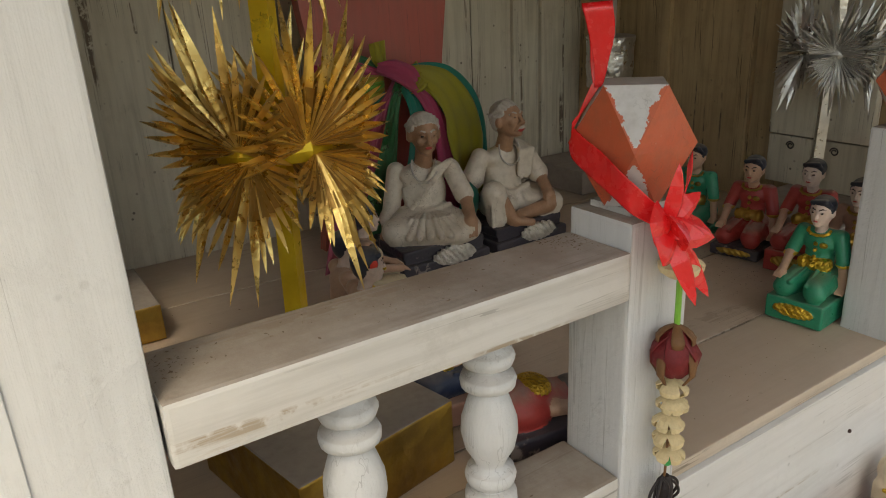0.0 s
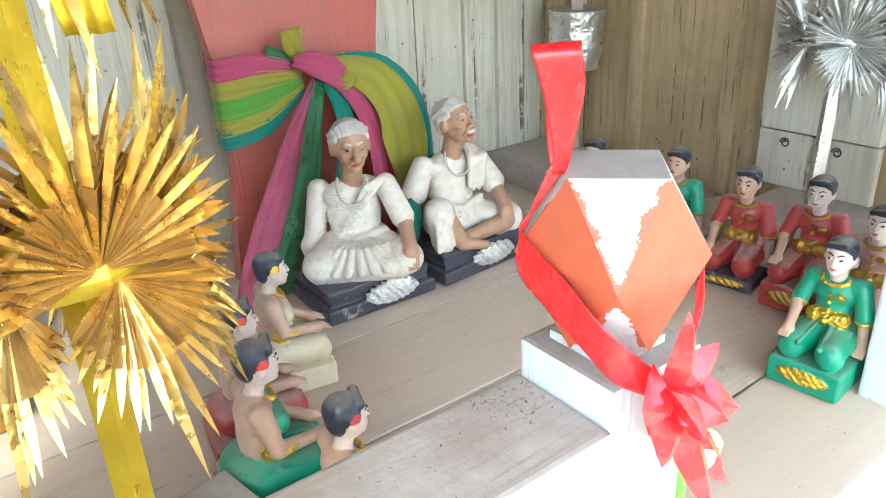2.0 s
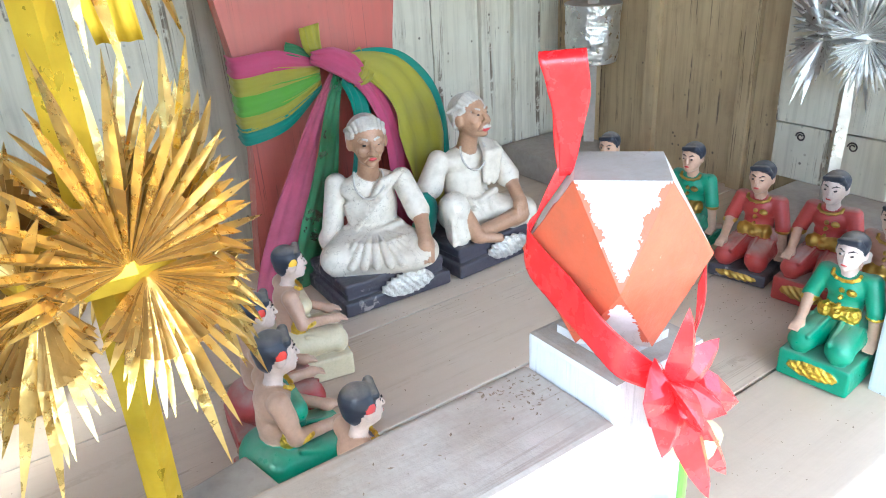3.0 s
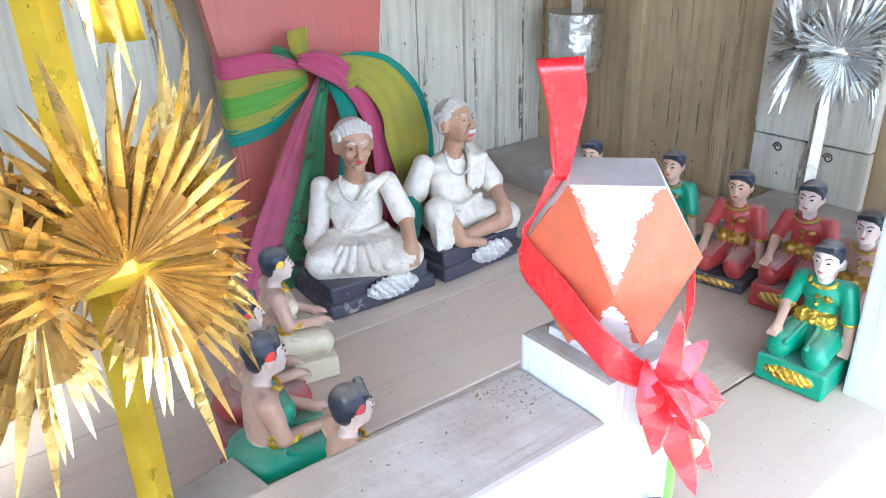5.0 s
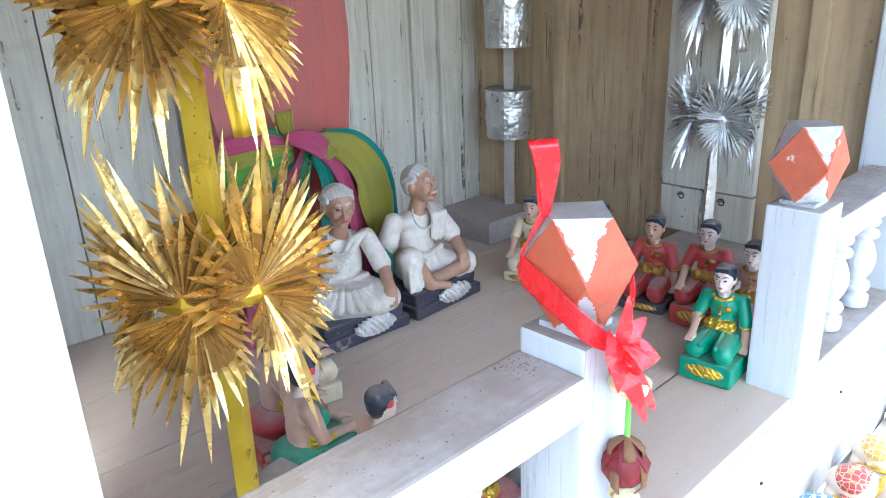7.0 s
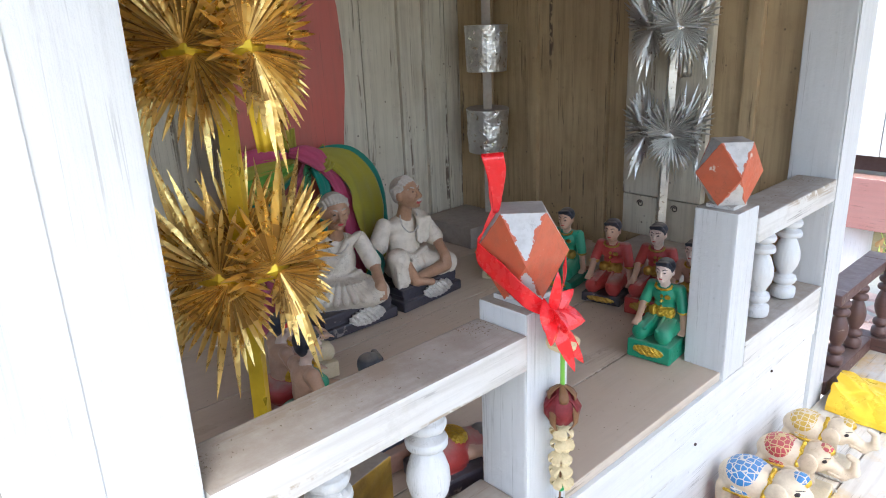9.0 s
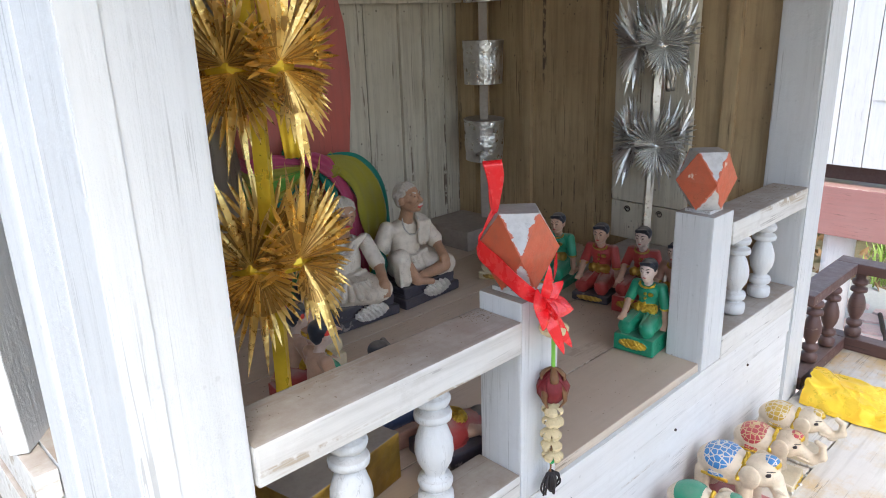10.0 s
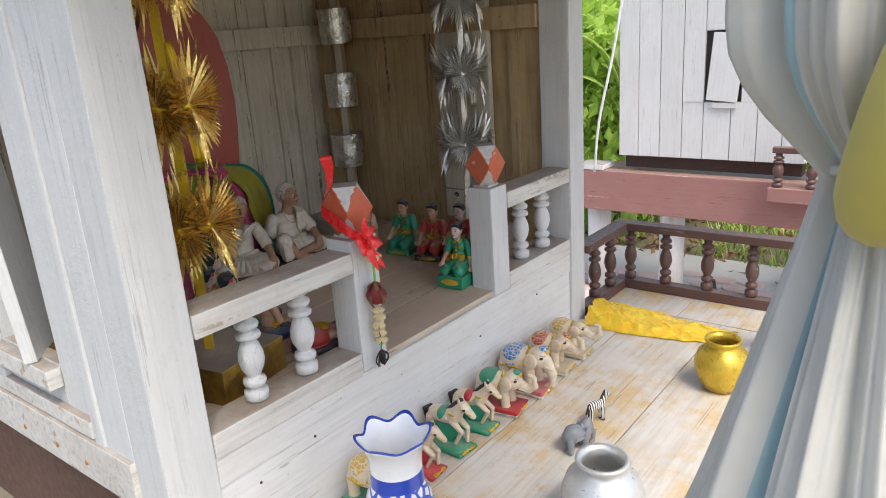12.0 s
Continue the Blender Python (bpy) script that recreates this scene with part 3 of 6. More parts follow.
def sculpt(solids, cell, blend=0.006):
    """Meshes a list of (kind, material index, sizes..., pleats) solids. Returns points, quads and each quad's material."""
    bounds = []
    for kind, _, a, *_r in solids:
        if kind == "limb":
            pts, rad = np.array([a[0], a[1]]), max(a[2], a[3])
            bounds.append((pts.min(0) - rad, pts.max(0) + rad))
        else:
            bounds.append((np.array(a[0]) - np.array(a[1]), np.array(a[0]) + np.array(a[1])))
    lo = np.min([b[0] for b in bounds], axis=0) - 3 * cell
    hi = np.max([b[1] for b in bounds], axis=0) + 3 * cell
    n = np.ceil((hi - lo) / cell).astype(int)
    ax = [lo[i] + cell * np.arange(n[i]) for i in range(3)]
    total = np.full(n, 9.0)
    for (kind, _, a, *fold), (l, h) in zip(solids, bounds):
        reach = 4 * cell + blend
        i0 = np.clip(np.floor((l - reach - lo) / cell).astype(int), 0, n)
        i1 = np.clip(np.ceil((h + reach - lo) / cell).astype(int), 0, n)
        sl = tuple(slice(p, q) for p, q in zip(i0, i1))
        p = np.stack(np.meshgrid(*(ax[i][sl[i]] for i in range(3)), indexing="ij"), -1)
        d = solid_distance(kind, p, a)
        if fold:
            amp, freq, ph = fold
            d = d + amp * np.sin(p @ np.array(freq) + ph + 0.8 * np.sin(p @ np.array((95.0, 60.0, 130.0)) + 2 * ph))
        k = 0.0008 if kind == "block" else 0.0014 if kind == "limb" and max(a[2], a[3]) < 0.0052 else blend
        was = total[sl]
        f = np.clip(0.5 + 0.5 * (was - d) / k, 0, 1)
        total[sl] = was * (1 - f) + d * f - k * f * (1 - f)
    inside = total < 0
    corners = [(i, j, k) for i in (0, 1) for j in (0, 1) for k in (0, 1)]
    filled = sum(inside[o[0]:n[0] - 1 + o[0], o[1]:n[1] - 1 + o[1], o[2]:n[2] - 1 + o[2]].astype(np.int8) for o in corners)
    live = (filled > 0) & (filled < 8)
    cells = np.argwhere(live)
    index = -np.ones(n - 1, int)
    index[live] = np.arange(len(cells))
    acc, cnt = np.zeros((len(cells), 3)), np.zeros(len(cells))
    for o in corners:
        for axis in range(3):
            if o[axis]:
                continue
            o2 = list(o)
            o2[axis] = 1
            va, vb = total[tuple((cells + o).T)], total[tuple((cells + o2).T)]
            cross = (va < 0) != (vb < 0)
            pos = np.tile(np.array(o, float), (len(cells), 1))
            pos[:, axis] += np.where(cross, va / np.where(cross, va - vb, 1), 0)
            acc += pos * cross[:, None]
            cnt += cross
    pts = lo + cell * (cells + acc / cnt[:, None])
    quads = []
    for axis in range(3):
        u, v = (axis + 1) % 3, (axis + 2) % 3
        sl_a, sl_b = [slice(1, -1)] * 3, [slice(1, -1)] * 3
        sl_a[axis], sl_b[axis] = slice(1, n[axis] - 2), slice(2, n[axis] - 1)
        e = np.argwhere(inside[tuple(sl_a)] != inside[tuple(sl_b)]) + 1
        first = inside[tuple(e.T)]
        ring = []
        for du, dv in ((1, 1), (0, 1), (0, 0), (1, 0)):
            q = e.copy()
            q[:, u] -= du
            q[:, v] -= dv
            ring.append(index[tuple(q.T)])
        ring = np.stack(ring, 1)
        ring[~first] = ring[~first][:, ::-1]
        quads.append(ring)
    quads = np.concatenate(quads)
    quads = quads[(quads >= 0).all(1)]
    mid = pts[quads].mean(1)
    best, mats = np.full(len(mid), 9.0), np.zeros(len(mid), int)
    for kind, m, a, *fold in solids:
        d = solid_distance(kind, mid, a)
        win = (d + (0.0011 if m in (7, 8) else 0.0)) < best
        best[win], mats[win] = d[win], m
    return pts, quads, mats


def statue(name, made, materials, m, label, category="statue", group=""):
    pts, quads, mats = made
    me = bpy.data.meshes.new(name)
    me.from_pydata(pts.tolist(), [], quads.tolist())
    for k in materials:
        me.materials.append(k)
    me.polygons.foreach_set("material_index", mats.astype(np.int32))
    me.shade_smooth()
    me.update()
    ob = tagged(new(name, me), label, category, group)
    ob.matrix_basis = m
    return ob


def paint_gloss(name, base, rough=0.42, dust=0.35, vary=0.3):
    return plain(name, base, rough, vary=vary, scale=60.0, depth=0.25, dust=dust)


ROBE = paint("white_robe_paint", (0.72, 0.66, 0.57), "n", (0.50, 0.39, 0.27), 0.45, rough=0.5, specks=0.03, depth=0.25, dust=0.25, cracks=0.5)
SKIN_OLD = paint_gloss("brown_skin_paint", (0.42, 0.235, 0.14), 0.4, 0.1, 0.5)
SKIN = paint_gloss("pale_skin_paint", (0.55, 0.345, 0.24), 0.4, 0.15)
FACE = paint_gloss("face_paint", (0.66, 0.52, 0.45), 0.4, 0.1)
HAIR_WHITE = paint_gloss("white_hair_paint", (0.54, 0.49, 0.43), 0.5, 0.1, 0.6)
HAIR = paint_gloss("black_hair_paint", (0.025, 0.03, 0.046), 0.4, 0.6)
INK = plain("dark_line_paint", (0.03, 0.02, 0.02), 0.5)
LIP = plain("red_lip_paint", (0.5, 0.05, 0.05), 0.4)
BASE_BLACK = paint("navy_black_base_paint", (0.028, 0.027, 0.045), "n", (0.10, 0.085, 0.085), 0.5, chips=0.05, under=(0.30, 0.26, 0.24), rough=0.4, dust=0.25, dust_colour=(0.18, 0.16, 0.15), cracks=0.0, depth=0.4)
SILVER_DAUB = foil("silver_daub", (0.86, 0.83, 0.76), (0.30, 0.27, 0.25), 0.4, 260.0, 1.0, 0.6)
GOLD_DAUB = foil("gold_daub", (0.85, 0.58, 0.08), (0.5, 0.32, 0.05), 0.35, 260.0, 1.0)
GREEN = paint_gloss("green_statue_paint", (0.02, 0.27, 0.15), 0.38, 0.3)
RED = paint_gloss("red_statue_paint", (0.40, 0.045, 0.04), 0.45, 0.7)
BUFF = paint_gloss("buff_statue_paint", (0.62, 0.52, 0.34), 0.45, 0.3)
ROSEBROWN = paint_gloss("rose_brown_statue_paint", (0.42, 0.23, 0.17), 0.45, 0.4)
NAVY = paint_gloss("navy_statue_paint", (0.03, 0.045, 0.09), 0.4, 0.5)


def head_solids(x, y, z, s, skin, hair, turn=0.0, pitch=0.0, flower=None):
    """A young head of half-height s that looks to -y, turned by turn radians: short black hair, painted brows and eyes."""
    co, si, cp, sp = math.cos(turn), math.sin(turn), math.cos(pitch), math.sin(pitch)

    def at(dx, dy, dz):
        dy, dz = dy * cp + dz * sp, dz * cp - dy * sp
        return (x + (dx * co - dy * si) * s, y + (dx * si + dy * co) * s, z + dz * s)

    def ball(m, c, r):
        return ("ball", m, (at(*c), tuple(q * s for q in r)))
    out = [ball(skin, (0, 0, 0), (0.68, 0.76, 0.98)), ball(skin, (0, -0.28, -0.48), (0.46, 0.48, 0.48)), ball(skin, (0, -0.55, -0.80), (0.20, 0.18, 0.15)),
           ball(hair, (0, 0.24, 0.42), (0.78, 0.78, 0.70)), ball(hair, (0, 0.50, 0.0), (0.62, 0.44, 0.62)),
           ("limb", hair, (at(-0.52, -0.40, 0.66), at(0.40, -0.50, 0.80), 0.17 * s, 0.22 * s)), ("limb", hair, (at(0.40, -0.50, 0.80), at(0.60, -0.22, 0.45), 0.2 * s, 0.14 * s)),
           ("limb", skin, (at(0, -0.74, 0.16), at(0, -0.88, -0.22), 0.07 * s, 0.115 * s))]
    for k in (-1, 1):
        out += [ball(skin, (0.70 * k, 0.05, -0.05), (0.13, 0.18, 0.26)), ball(hair, (0.62 * k, 0.0, 0.25), (0.13, 0.26, 0.30)),
                ("limb", 7, (at(0.13 * k, -0.79, 0.27), at(0.32 * k, -0.73, 0.36), 0.04 * s, 0.035 * s)), ("limb", 7, (at(0.32 * k, -0.73, 0.36), at(0.50 * k, -0.58, 0.29), 0.035 * s, 0.025 * s)),
                ball(7, (0.29 * k, -0.745, 0.07), (0.10, 0.06, 0.05))]
    out += [ball(8, (0, -0.80, -0.50), (0.17, 0.08, 0.045))]
    if flower is not None:
        out.append(ball(flower, (-0.66, 0.02, 0.26), (0.16, 0.24, 0.24)))
    return out


def old_head(x, y, z, s, turn, pitch, laugh):
    """A lined old head with swept-back wavy white hair, bushy white brows and a strong nose."""
    co, si, cp, sp = math.cos(turn), math.sin(turn), math.cos(pitch), math.sin(pitch)

    def at(dx, dy, dz):
        dy, dz = dy * cp + dz * sp, dz * cp - dy * sp
        return (x + (dx * co - dy * si) * s, y + (dx * si + dy * co) * s, z + dz * s)

    def ball(m, c, r):
        return ("ball", m, (at(*c), tuple(q * s for q in r)))

    def limb(m, p, q, r0, r1):
        return ("limb", m, (at(*p), at(*q), r0 * s, r1 * s))
    out = [ball(3, (0, 0.03, 0.10), (0.72, 0.82, 0.90)), ball(3, (0, -0.24, -0.50), (0.50, 0.52, 0.46)), ball(3, (0, -0.58, -0.82), (0.22, 0.18, 0.15)),
           limb(3, (-0.42, -0.64, 0.28), (0.42, -0.64, 0.28), 0.10, 0.10), limb(3, (0, -0.78, 0.16), (0, -1.02, -0.24), 0.08, 0.12),
           ball(4, (0, 0.34, 0.34), (0.80, 0.78, 0.80)), ball(4, (0, 0.62, -0.05), (0.60, 0.36, 0.55))]
    for q in range(-4, 5):
        u = q / 4
        out += [limb(4, (0.66 * u, -0.52 + 0.30 * u * u, 0.74 - 0.22 * u * u), (0.70 * u, -0.10 + 0.15 * u * u, 1.06 - 0.40 * u * u), 0.095, 0.12), limb(4, (0.70 * u, -0.10 + 0.15 * u * u, 1.06 - 0.40 * u * u), (0.74 * u, 0.60, 0.82 - 0.42 * u * u), 0.12, 0.14)]
    for k in (-1, 1):
        out += [ball(3, (0.35 * k, -0.56, -0.20), (0.23, 0.20, 0.20)), ball(3, (0.11 * k, -0.90, -0.28), (0.10, 0.10, 0.08)), ball(3, (0.76 * k, 0.10, -0.05), (0.13, 0.20, 0.30)),
                limb(5, (0.16 * k, -0.765, 0.30), (0.32 * k, -0.73, 0.37), 0.028, 0.03), limb(5, (0.32 * k, -0.73, 0.37), (0.52 * k, -0.585, 0.28), 0.03, 0.02),
                ball(7, (0.28 * k, -0.735, 0.09), (0.09, 0.05, 0.035)),
                limb(3, (0.17 * k, -0.86, -0.32), (0.34 * k, -0.66, -0.62), 0.05, 0.05),
                limb(4, (0.68 * k, -0.22, 0.40), (0.74 * k, 0.12, 0.30), 0.12, 0.14), limb(4, (0.74 * k, 0.25, 0.30), (0.70 * k, 0.42, -0.25), 0.16, 0.14)]
    if laugh:
        out += [ball(8, (0, -0.80, -0.58), (0.25, 0.10, 0.13)), ball(4, (0, -0.86, -0.53), (0.19, 0.07, 0.045))]
    else:
        out += [ball(8, (0, -0.80, -0.53), (0.17, 0.08, 0.055))]
    return out


# material slots of every figure: 0 base, 1 daub, 2 garment, 3 skin, 4 hair, 5 trim, 6 face, 7 ink, 8 lip, 9 flower
def old_man(knee_up):
    s = [("block", 0, ((0, 0, 0.009), (0.073, 0.057, 0.009), 0.003)), ("block", 0, ((0, 0.002, 0.021), (0.066, 0.051, 0.006), 0.002)),
         ("block", 0, ((0, 0.003, 0.031), (0.068, 0.052, 0.006), 0.003)), ("ball", 1, ((0.012, -0.055, 0.020), (0.036, 0.006, 0.014)), 0.0012, (600, 0, 500), 0),
         ("ball", 2, ((0, 0.012, 0.058), (0.047, 0.038, 0.030)), 0.0008, (420, 120, 60), 0),
         ("ball", 2, ((0, 0.018, 0.098), (0.034, 0.025, 0.044))), ("ball", 2, ((0, 0.018, 0.127), (0.038, 0.020, 0.019))),
         ("limb", 3, ((0, 0.014, 0.138), (0.002, 0.006, 0.166), 0.0135, 0.0120))]
    # belt folds at the waist
    s += [("limb", 2, ((-0.034, -0.002, 0.080 - 0.006 * i), (0.0, -0.015, 0.076 - 0.006 * i), 0.0042, 0.0048)) for i in range(2)]
    s += [("limb", 2, ((0.0, -0.015, 0.076 - 0.006 * i), (0.034, -0.002, 0.082 - 0.006 * i), 0.0048, 0.0042)) for i in range(2)]
    if knee_up:
        s += [("limb", 2, ((-0.030, 0.0, 0.060), (-0.048, -0.040, 0.088), 0.022, 0.018)), ("limb", 2, ((-0.048, -0.040, 0.088), (-0.044, -0.040, 0.050), 0.018, 0.016)),
              ("limb", 3, ((-0.036, -0.044, 0.072), (-0.022, -0.050, 0.046), 0.012, 0.0095)), ("limb", 3, ((-0.022, -0.050, 0.044), (0.004, -0.062, 0.040), 0.0085, 0.006)),
              ("limb", 2, ((0.028, 0.0, 0.055), (0.064, -0.022, 0.052), 0.022, 0.020)), ("limb", 3, ((0.050, -0.038, 0.054), (-0.008, -0.046, 0.048), 0.012, 0.009)),
              ("limb", 2, ((0.040, -0.036, 0.044), (0.068, -0.026, 0.046), 0.007, 0.010)),
              ("limb", 2, ((-0.040, 0.018, 0.132), (-0.057, 0.010, 0.102), 0.0135, 0.0175)), ("limb", 3, ((-0.060, 0.010, 0.10), (-0.066, 0.022, 0.046), 0.0095, 0.0075)),
              ("limb", 2, ((0.040, 0.018, 0.132), (0.054, 0.0, 0.098), 0.0135, 0.0165)), ("limb", 3, ((0.056, 0.0, 0.097), (0.052, -0.034, 0.074), 0.0095, 0.0085)),
              ("ball", 3, ((0.050, -0.039, 0.070), (0.010, 0.009, 0.010)))]
        s += [("limb", 3, ((0.043 + 0.0045 * i, -0.043, 0.068), (0.042 + 0.0045 * i, -0.047, 0.057), 0.0029, 0.0024)) for i in range(4)]
        # folded cloth over one shoulder
        for i in range(5):
            s += [("limb", 2, ((0.022 + 0.0055 * i, 0.010, 0.150 - 0.001 * i * i), (0.018 + 0.0050 * i, -0.008, 0.138), 0.0042, 0.0046)), ("limb", 2, ((0.018 + 0.0050 * i, -0.008, 0.138), (0.014 + 0.0042 * i, -0.011, 0.102 - 0.004 * (i % 2)), 0.0046, 0.0036))]
        # folds hanging round the raised knee and the lap
        for i in range(5):
            s.append(("limb", 2, ((-0.020 + 0.010 * i, -0.004, 0.074), (-0.030 + 0.020 * i, -0.030 + 0.006 * i, 0.074 - 0.003 * i), 0.0035, 0.003)))
            s.append(("limb", 2, ((-0.058 + 0.003 * i, -0.050 + 0.002 * i, 0.090 - 0.004 * i), (-0.057 + 0.004 * i, -0.053 + 0.002 * i, 0.042), 0.003, 0.0034)))
    else:
        s += [("limb", 2, ((-0.025, 0.0, 0.058), (-0.046, -0.034, 0.056), 0.025, 0.021)), ("limb", 2, ((0.025, 0.0, 0.058), (0.056, -0.032, 0.055), 0.025, 0.020)),
              ("limb", 2, ((-0.046, -0.036, 0.053), (0.046, -0.040, 0.049), 0.017, 0.015)),
              ("limb", 2, ((-0.040, 0.018, 0.132), (-0.053, 0.012, 0.064), 0.0135, 0.0130)), ("limb", 2, ((-0.056, 0.010, 0.064), (-0.050, 0.014, 0.063), 0.0135, 0.0135)),
              ("limb", 3, ((-0.056, 0.012, 0.060), (-0.060, 0.004, 0.042), 0.0095, 0.008)), ("ball", 3, ((-0.060, -0.006, 0.041), (0.010, 0.013, 0.006))),
              ("limb", 2, ((0.040, 0.018, 0.132), (0.056, -0.002, 0.096), 0.0135, 0.0145)), ("limb", 3, ((0.058, -0.002, 0.095), (0.060, -0.036, 0.072), 0.0095, 0.0085)),
              ("ball", 3, ((0.060, -0.042, 0.066), (0.010, 0.009, 0.011)))]
        s += [("limb", 3, ((0.053 + 0.0045 * i, -0.046, 0.064), (0.053 + 0.0045 * i, -0.050, 0.048), 0.0029, 0.0024)) for i in range(4)]
        # cloth drawn across the chest from one shoulder
        for i in range(8):
            mid = (0.012 - 0.0045 * i, -0.0140 + 0.0006 * i, 0.122 - 0.0055 * i)
            s += [("limb", 2, ((0.040 - 0.0035 * i, 0.006 - 0.002 * i, 0.146 - 0.001 * i), mid, 0.0036, 0.0030)), ("limb", 2, (mid, (-0.031 + 0.001 * i, 0.004 - 0.0012 * i, 0.108 - 0.0035 * i), 0.0030, 0.0028))]
        # folds of the skirt spreading over the crossed legs
        for i in range(11):
            a = -1.25 + 0.25 * i
            top, edge = (0.034 * math.sin(a), -0.022 - 0.018 * math.cos(a), 0.0725 - 0.001 * (i % 2)), (0.062 * math.sin(a), -0.024 - 0.034 * math.cos(a), 0.052)
            s += [("limb", 2, ((0.012 * math.sin(a), -0.014, 0.076), top, 0.0034, 0.0042)), ("limb", 2, (top, edge, 0.0042, 0.0050))]
    s += [("limb", 5, ((0.018 * math.sin(a), -0.006 - 0.008 * math.cos(a), 0.142 - 0.022 * math.cos(a)), (0.018 * math.sin(b), -0.006 - 0.008 * math.cos(b), 0.142 - 0.022 * math.cos(b)), 0.0016, 0.0010))
          for a, b in zip(np.linspace(-2.0, 2.0, 19), np.linspace(-2.0, 2.0, 19)[1:])]
    ang = radians(-12 if knee_up else -26)
    co, si = math.cos(ang), math.sin(ang)

    def spin(p):
        return (p[0] * co - p[1] * si, p[0] * si + p[1] * co, p[2])
    body = [q if q[0] == "block" or q[1] == 1 else (q[0], q[1], (spin(q[2][0]), *((spin(q[2][1]), *q[2][2:]) if q[0] == "limb" else q[2][1:])), *q[3:]) for q in s]
    hx, hy, _ = spin((0.003, 0.002, 0))
    return body + old_head(hx, hy, 0.186, 0.0275, 0.15 if knee_up else -0.25, 0.22 if knee_up else -0.05, knee_up)


man_mats = [BASE_BLACK, SILVER_DAUB, ROBE, SKIN_OLD, HAIR_WHITE, HAIR_WHITE, SKIN_OLD, INK, LIP]
statue("seated_statue", sculpt(old_man(False), 0.0011, 0.0040), man_mats, pose(0.177, 0.545, 0.0005, 0, 0, -2), "seated white-robed grey-haired statue on a black and silver base", group="old couple statues")
statue("seated_statue", sculpt(old_man(True), 0.0011, 0.0040), man_mats, pose(0.330, 0.545, 0.0005, 0, 0, 4), "laughing white-robed statue with raised knee on black base", group="old couple statues")


def kneeler(h_base=0.030, bare=False, arms="down", lean=0.0):
    """A kneeling attendant with folded legs on a block; faces -y."""
    b = h_base
    t = 2 if not bare else 3
    legs = 5 if bare else 2
    s = [("block", 0, ((0, 0, b / 2), (0.035, 0.044, b / 2), 0.003)), ("ball", 1, ((0, -0.0445, b * 0.55), (0.024, 0.003, b * 0.26)), 0.0008, (700, 0, 700), 0)]
    # folded legs with pleats running over the thighs
    for k in (-1, 1):
        s += [("limb", legs, ((k * 0.012, 0.016, b + 0.015), (k * 0.017, -0.030, b + 0.014), 0.017, 0.0135)), ("ball", legs, ((k * 0.019, -0.034, b + 0.011), (0.0125, 0.010, 0.0115)))]
        s += [("limb", legs, ((k * (0.006 + 0.006 * i), 0.000, b + 0.032 - 0.0016 * i), (k * (0.010 + 0.0055 * i), -0.040 + 0.001 * i, b + 0.021 - 0.003 * i), 0.0022, 0.0026)) for i in range(4)]
    s += [("ball", legs, ((0.0, 0.020, b + 0.017), (0.031, 0.023, 0.018))), ("limb", 3, ((0.026, 0.026, b + 0.005), (0.032, 0.036, b + 0.004), 0.005, 0.004)),
          ("ball", t, ((0, 0.012 - lean * 0.4, b + 0.046), (0.0175, 0.0135, 0.026))), ("ball", t, ((0, 0.010 - lean, b + 0.064), (0.0215, 0.0145, 0.016))), ("limb", t, ((-0.017, 0.010 - lean, b + 0.073), (0.017, 0.010 - lean, b + 0.073), 0.0085, 0.0085)),
          ("limb", 6, ((0, 0.008 - lean, b + 0.076), (0, 0.004 - lean, b + 0.093), 0.0070, 0.0070))]
    if bare:
        s += [("limb", 2, ((-0.016, -0.002 - lean, b + 0.060), (0.016, -0.002 - lean, b + 0.060), 0.0098, 0.0098)), ("limb", 1, ((-0.013, 0.004, b + 0.038), (0.013, 0.004, b + 0.038), 0.0100, 0.0100)),
              ("limb", 2, ((0.018, 0.002 - lean, b + 0.076), (-0.012, -0.006, b + 0.045), 0.0045, 0.004))]
    else:
        s += [("limb", 1, ((-0.0125, 0.001, b + 0.037), (0.0125, 0.001, b + 0.037), 0.0085, 0.0085), 0.0005, (700, 0, 0), 0), ("ball", 1, ((0, -0.008, b + 0.037), (0.004, 0.004, 0.004))),
              ("ball", 1, ((0.010, -0.0065 - lean, b + 0.064), (0.005, 0.003, 0.0035)))] + [("ball", 1, ((0, -0.0058 - lean, b + z), (0.0022, 0.003, 0.0022))) for z in (0.048, 0.056, 0.064)]
    for k in (-1, 1):
        side = arms == "down" and k > 0
        elbow = (k * 0.031, 0.004 - lean * 0.5, b + 0.047)
        hand = {"down": (k * 0.034, 0.006, b + 0.010) if side else (k * 0.024, -0.034, b + 0.030), "lap": (k * 0.012, -0.036, b + 0.034)}[arms]
        s += [("limb", 3 if bare else 2, ((k * 0.0225, 0.010 - lean, b + 0.074), elbow, 0.0088, 0.0084 if not bare else 0.0062)), ("limb", 3, (elbow, hand, 0.0060, 0.0045)), ("ball", 3, (hand, (0.0055, 0.0075, 0.0045)))]
        s += [("limb", 3, ((hand[0] - 0.004 + 0.0027 * i, hand[1] - 0.005, hand[2]), (hand[0] - 0.004 + 0.0027 * i, hand[1] - 0.011, hand[2] - 0.0035), 0.0016, 0.0013)) for i in range(4)]
        s.append(("ball", 1, (tuple(0.85 * e + 0.15 * w for e, w in zip(elbow, hand)), (0.0086, 0.0084, 0.0026))))
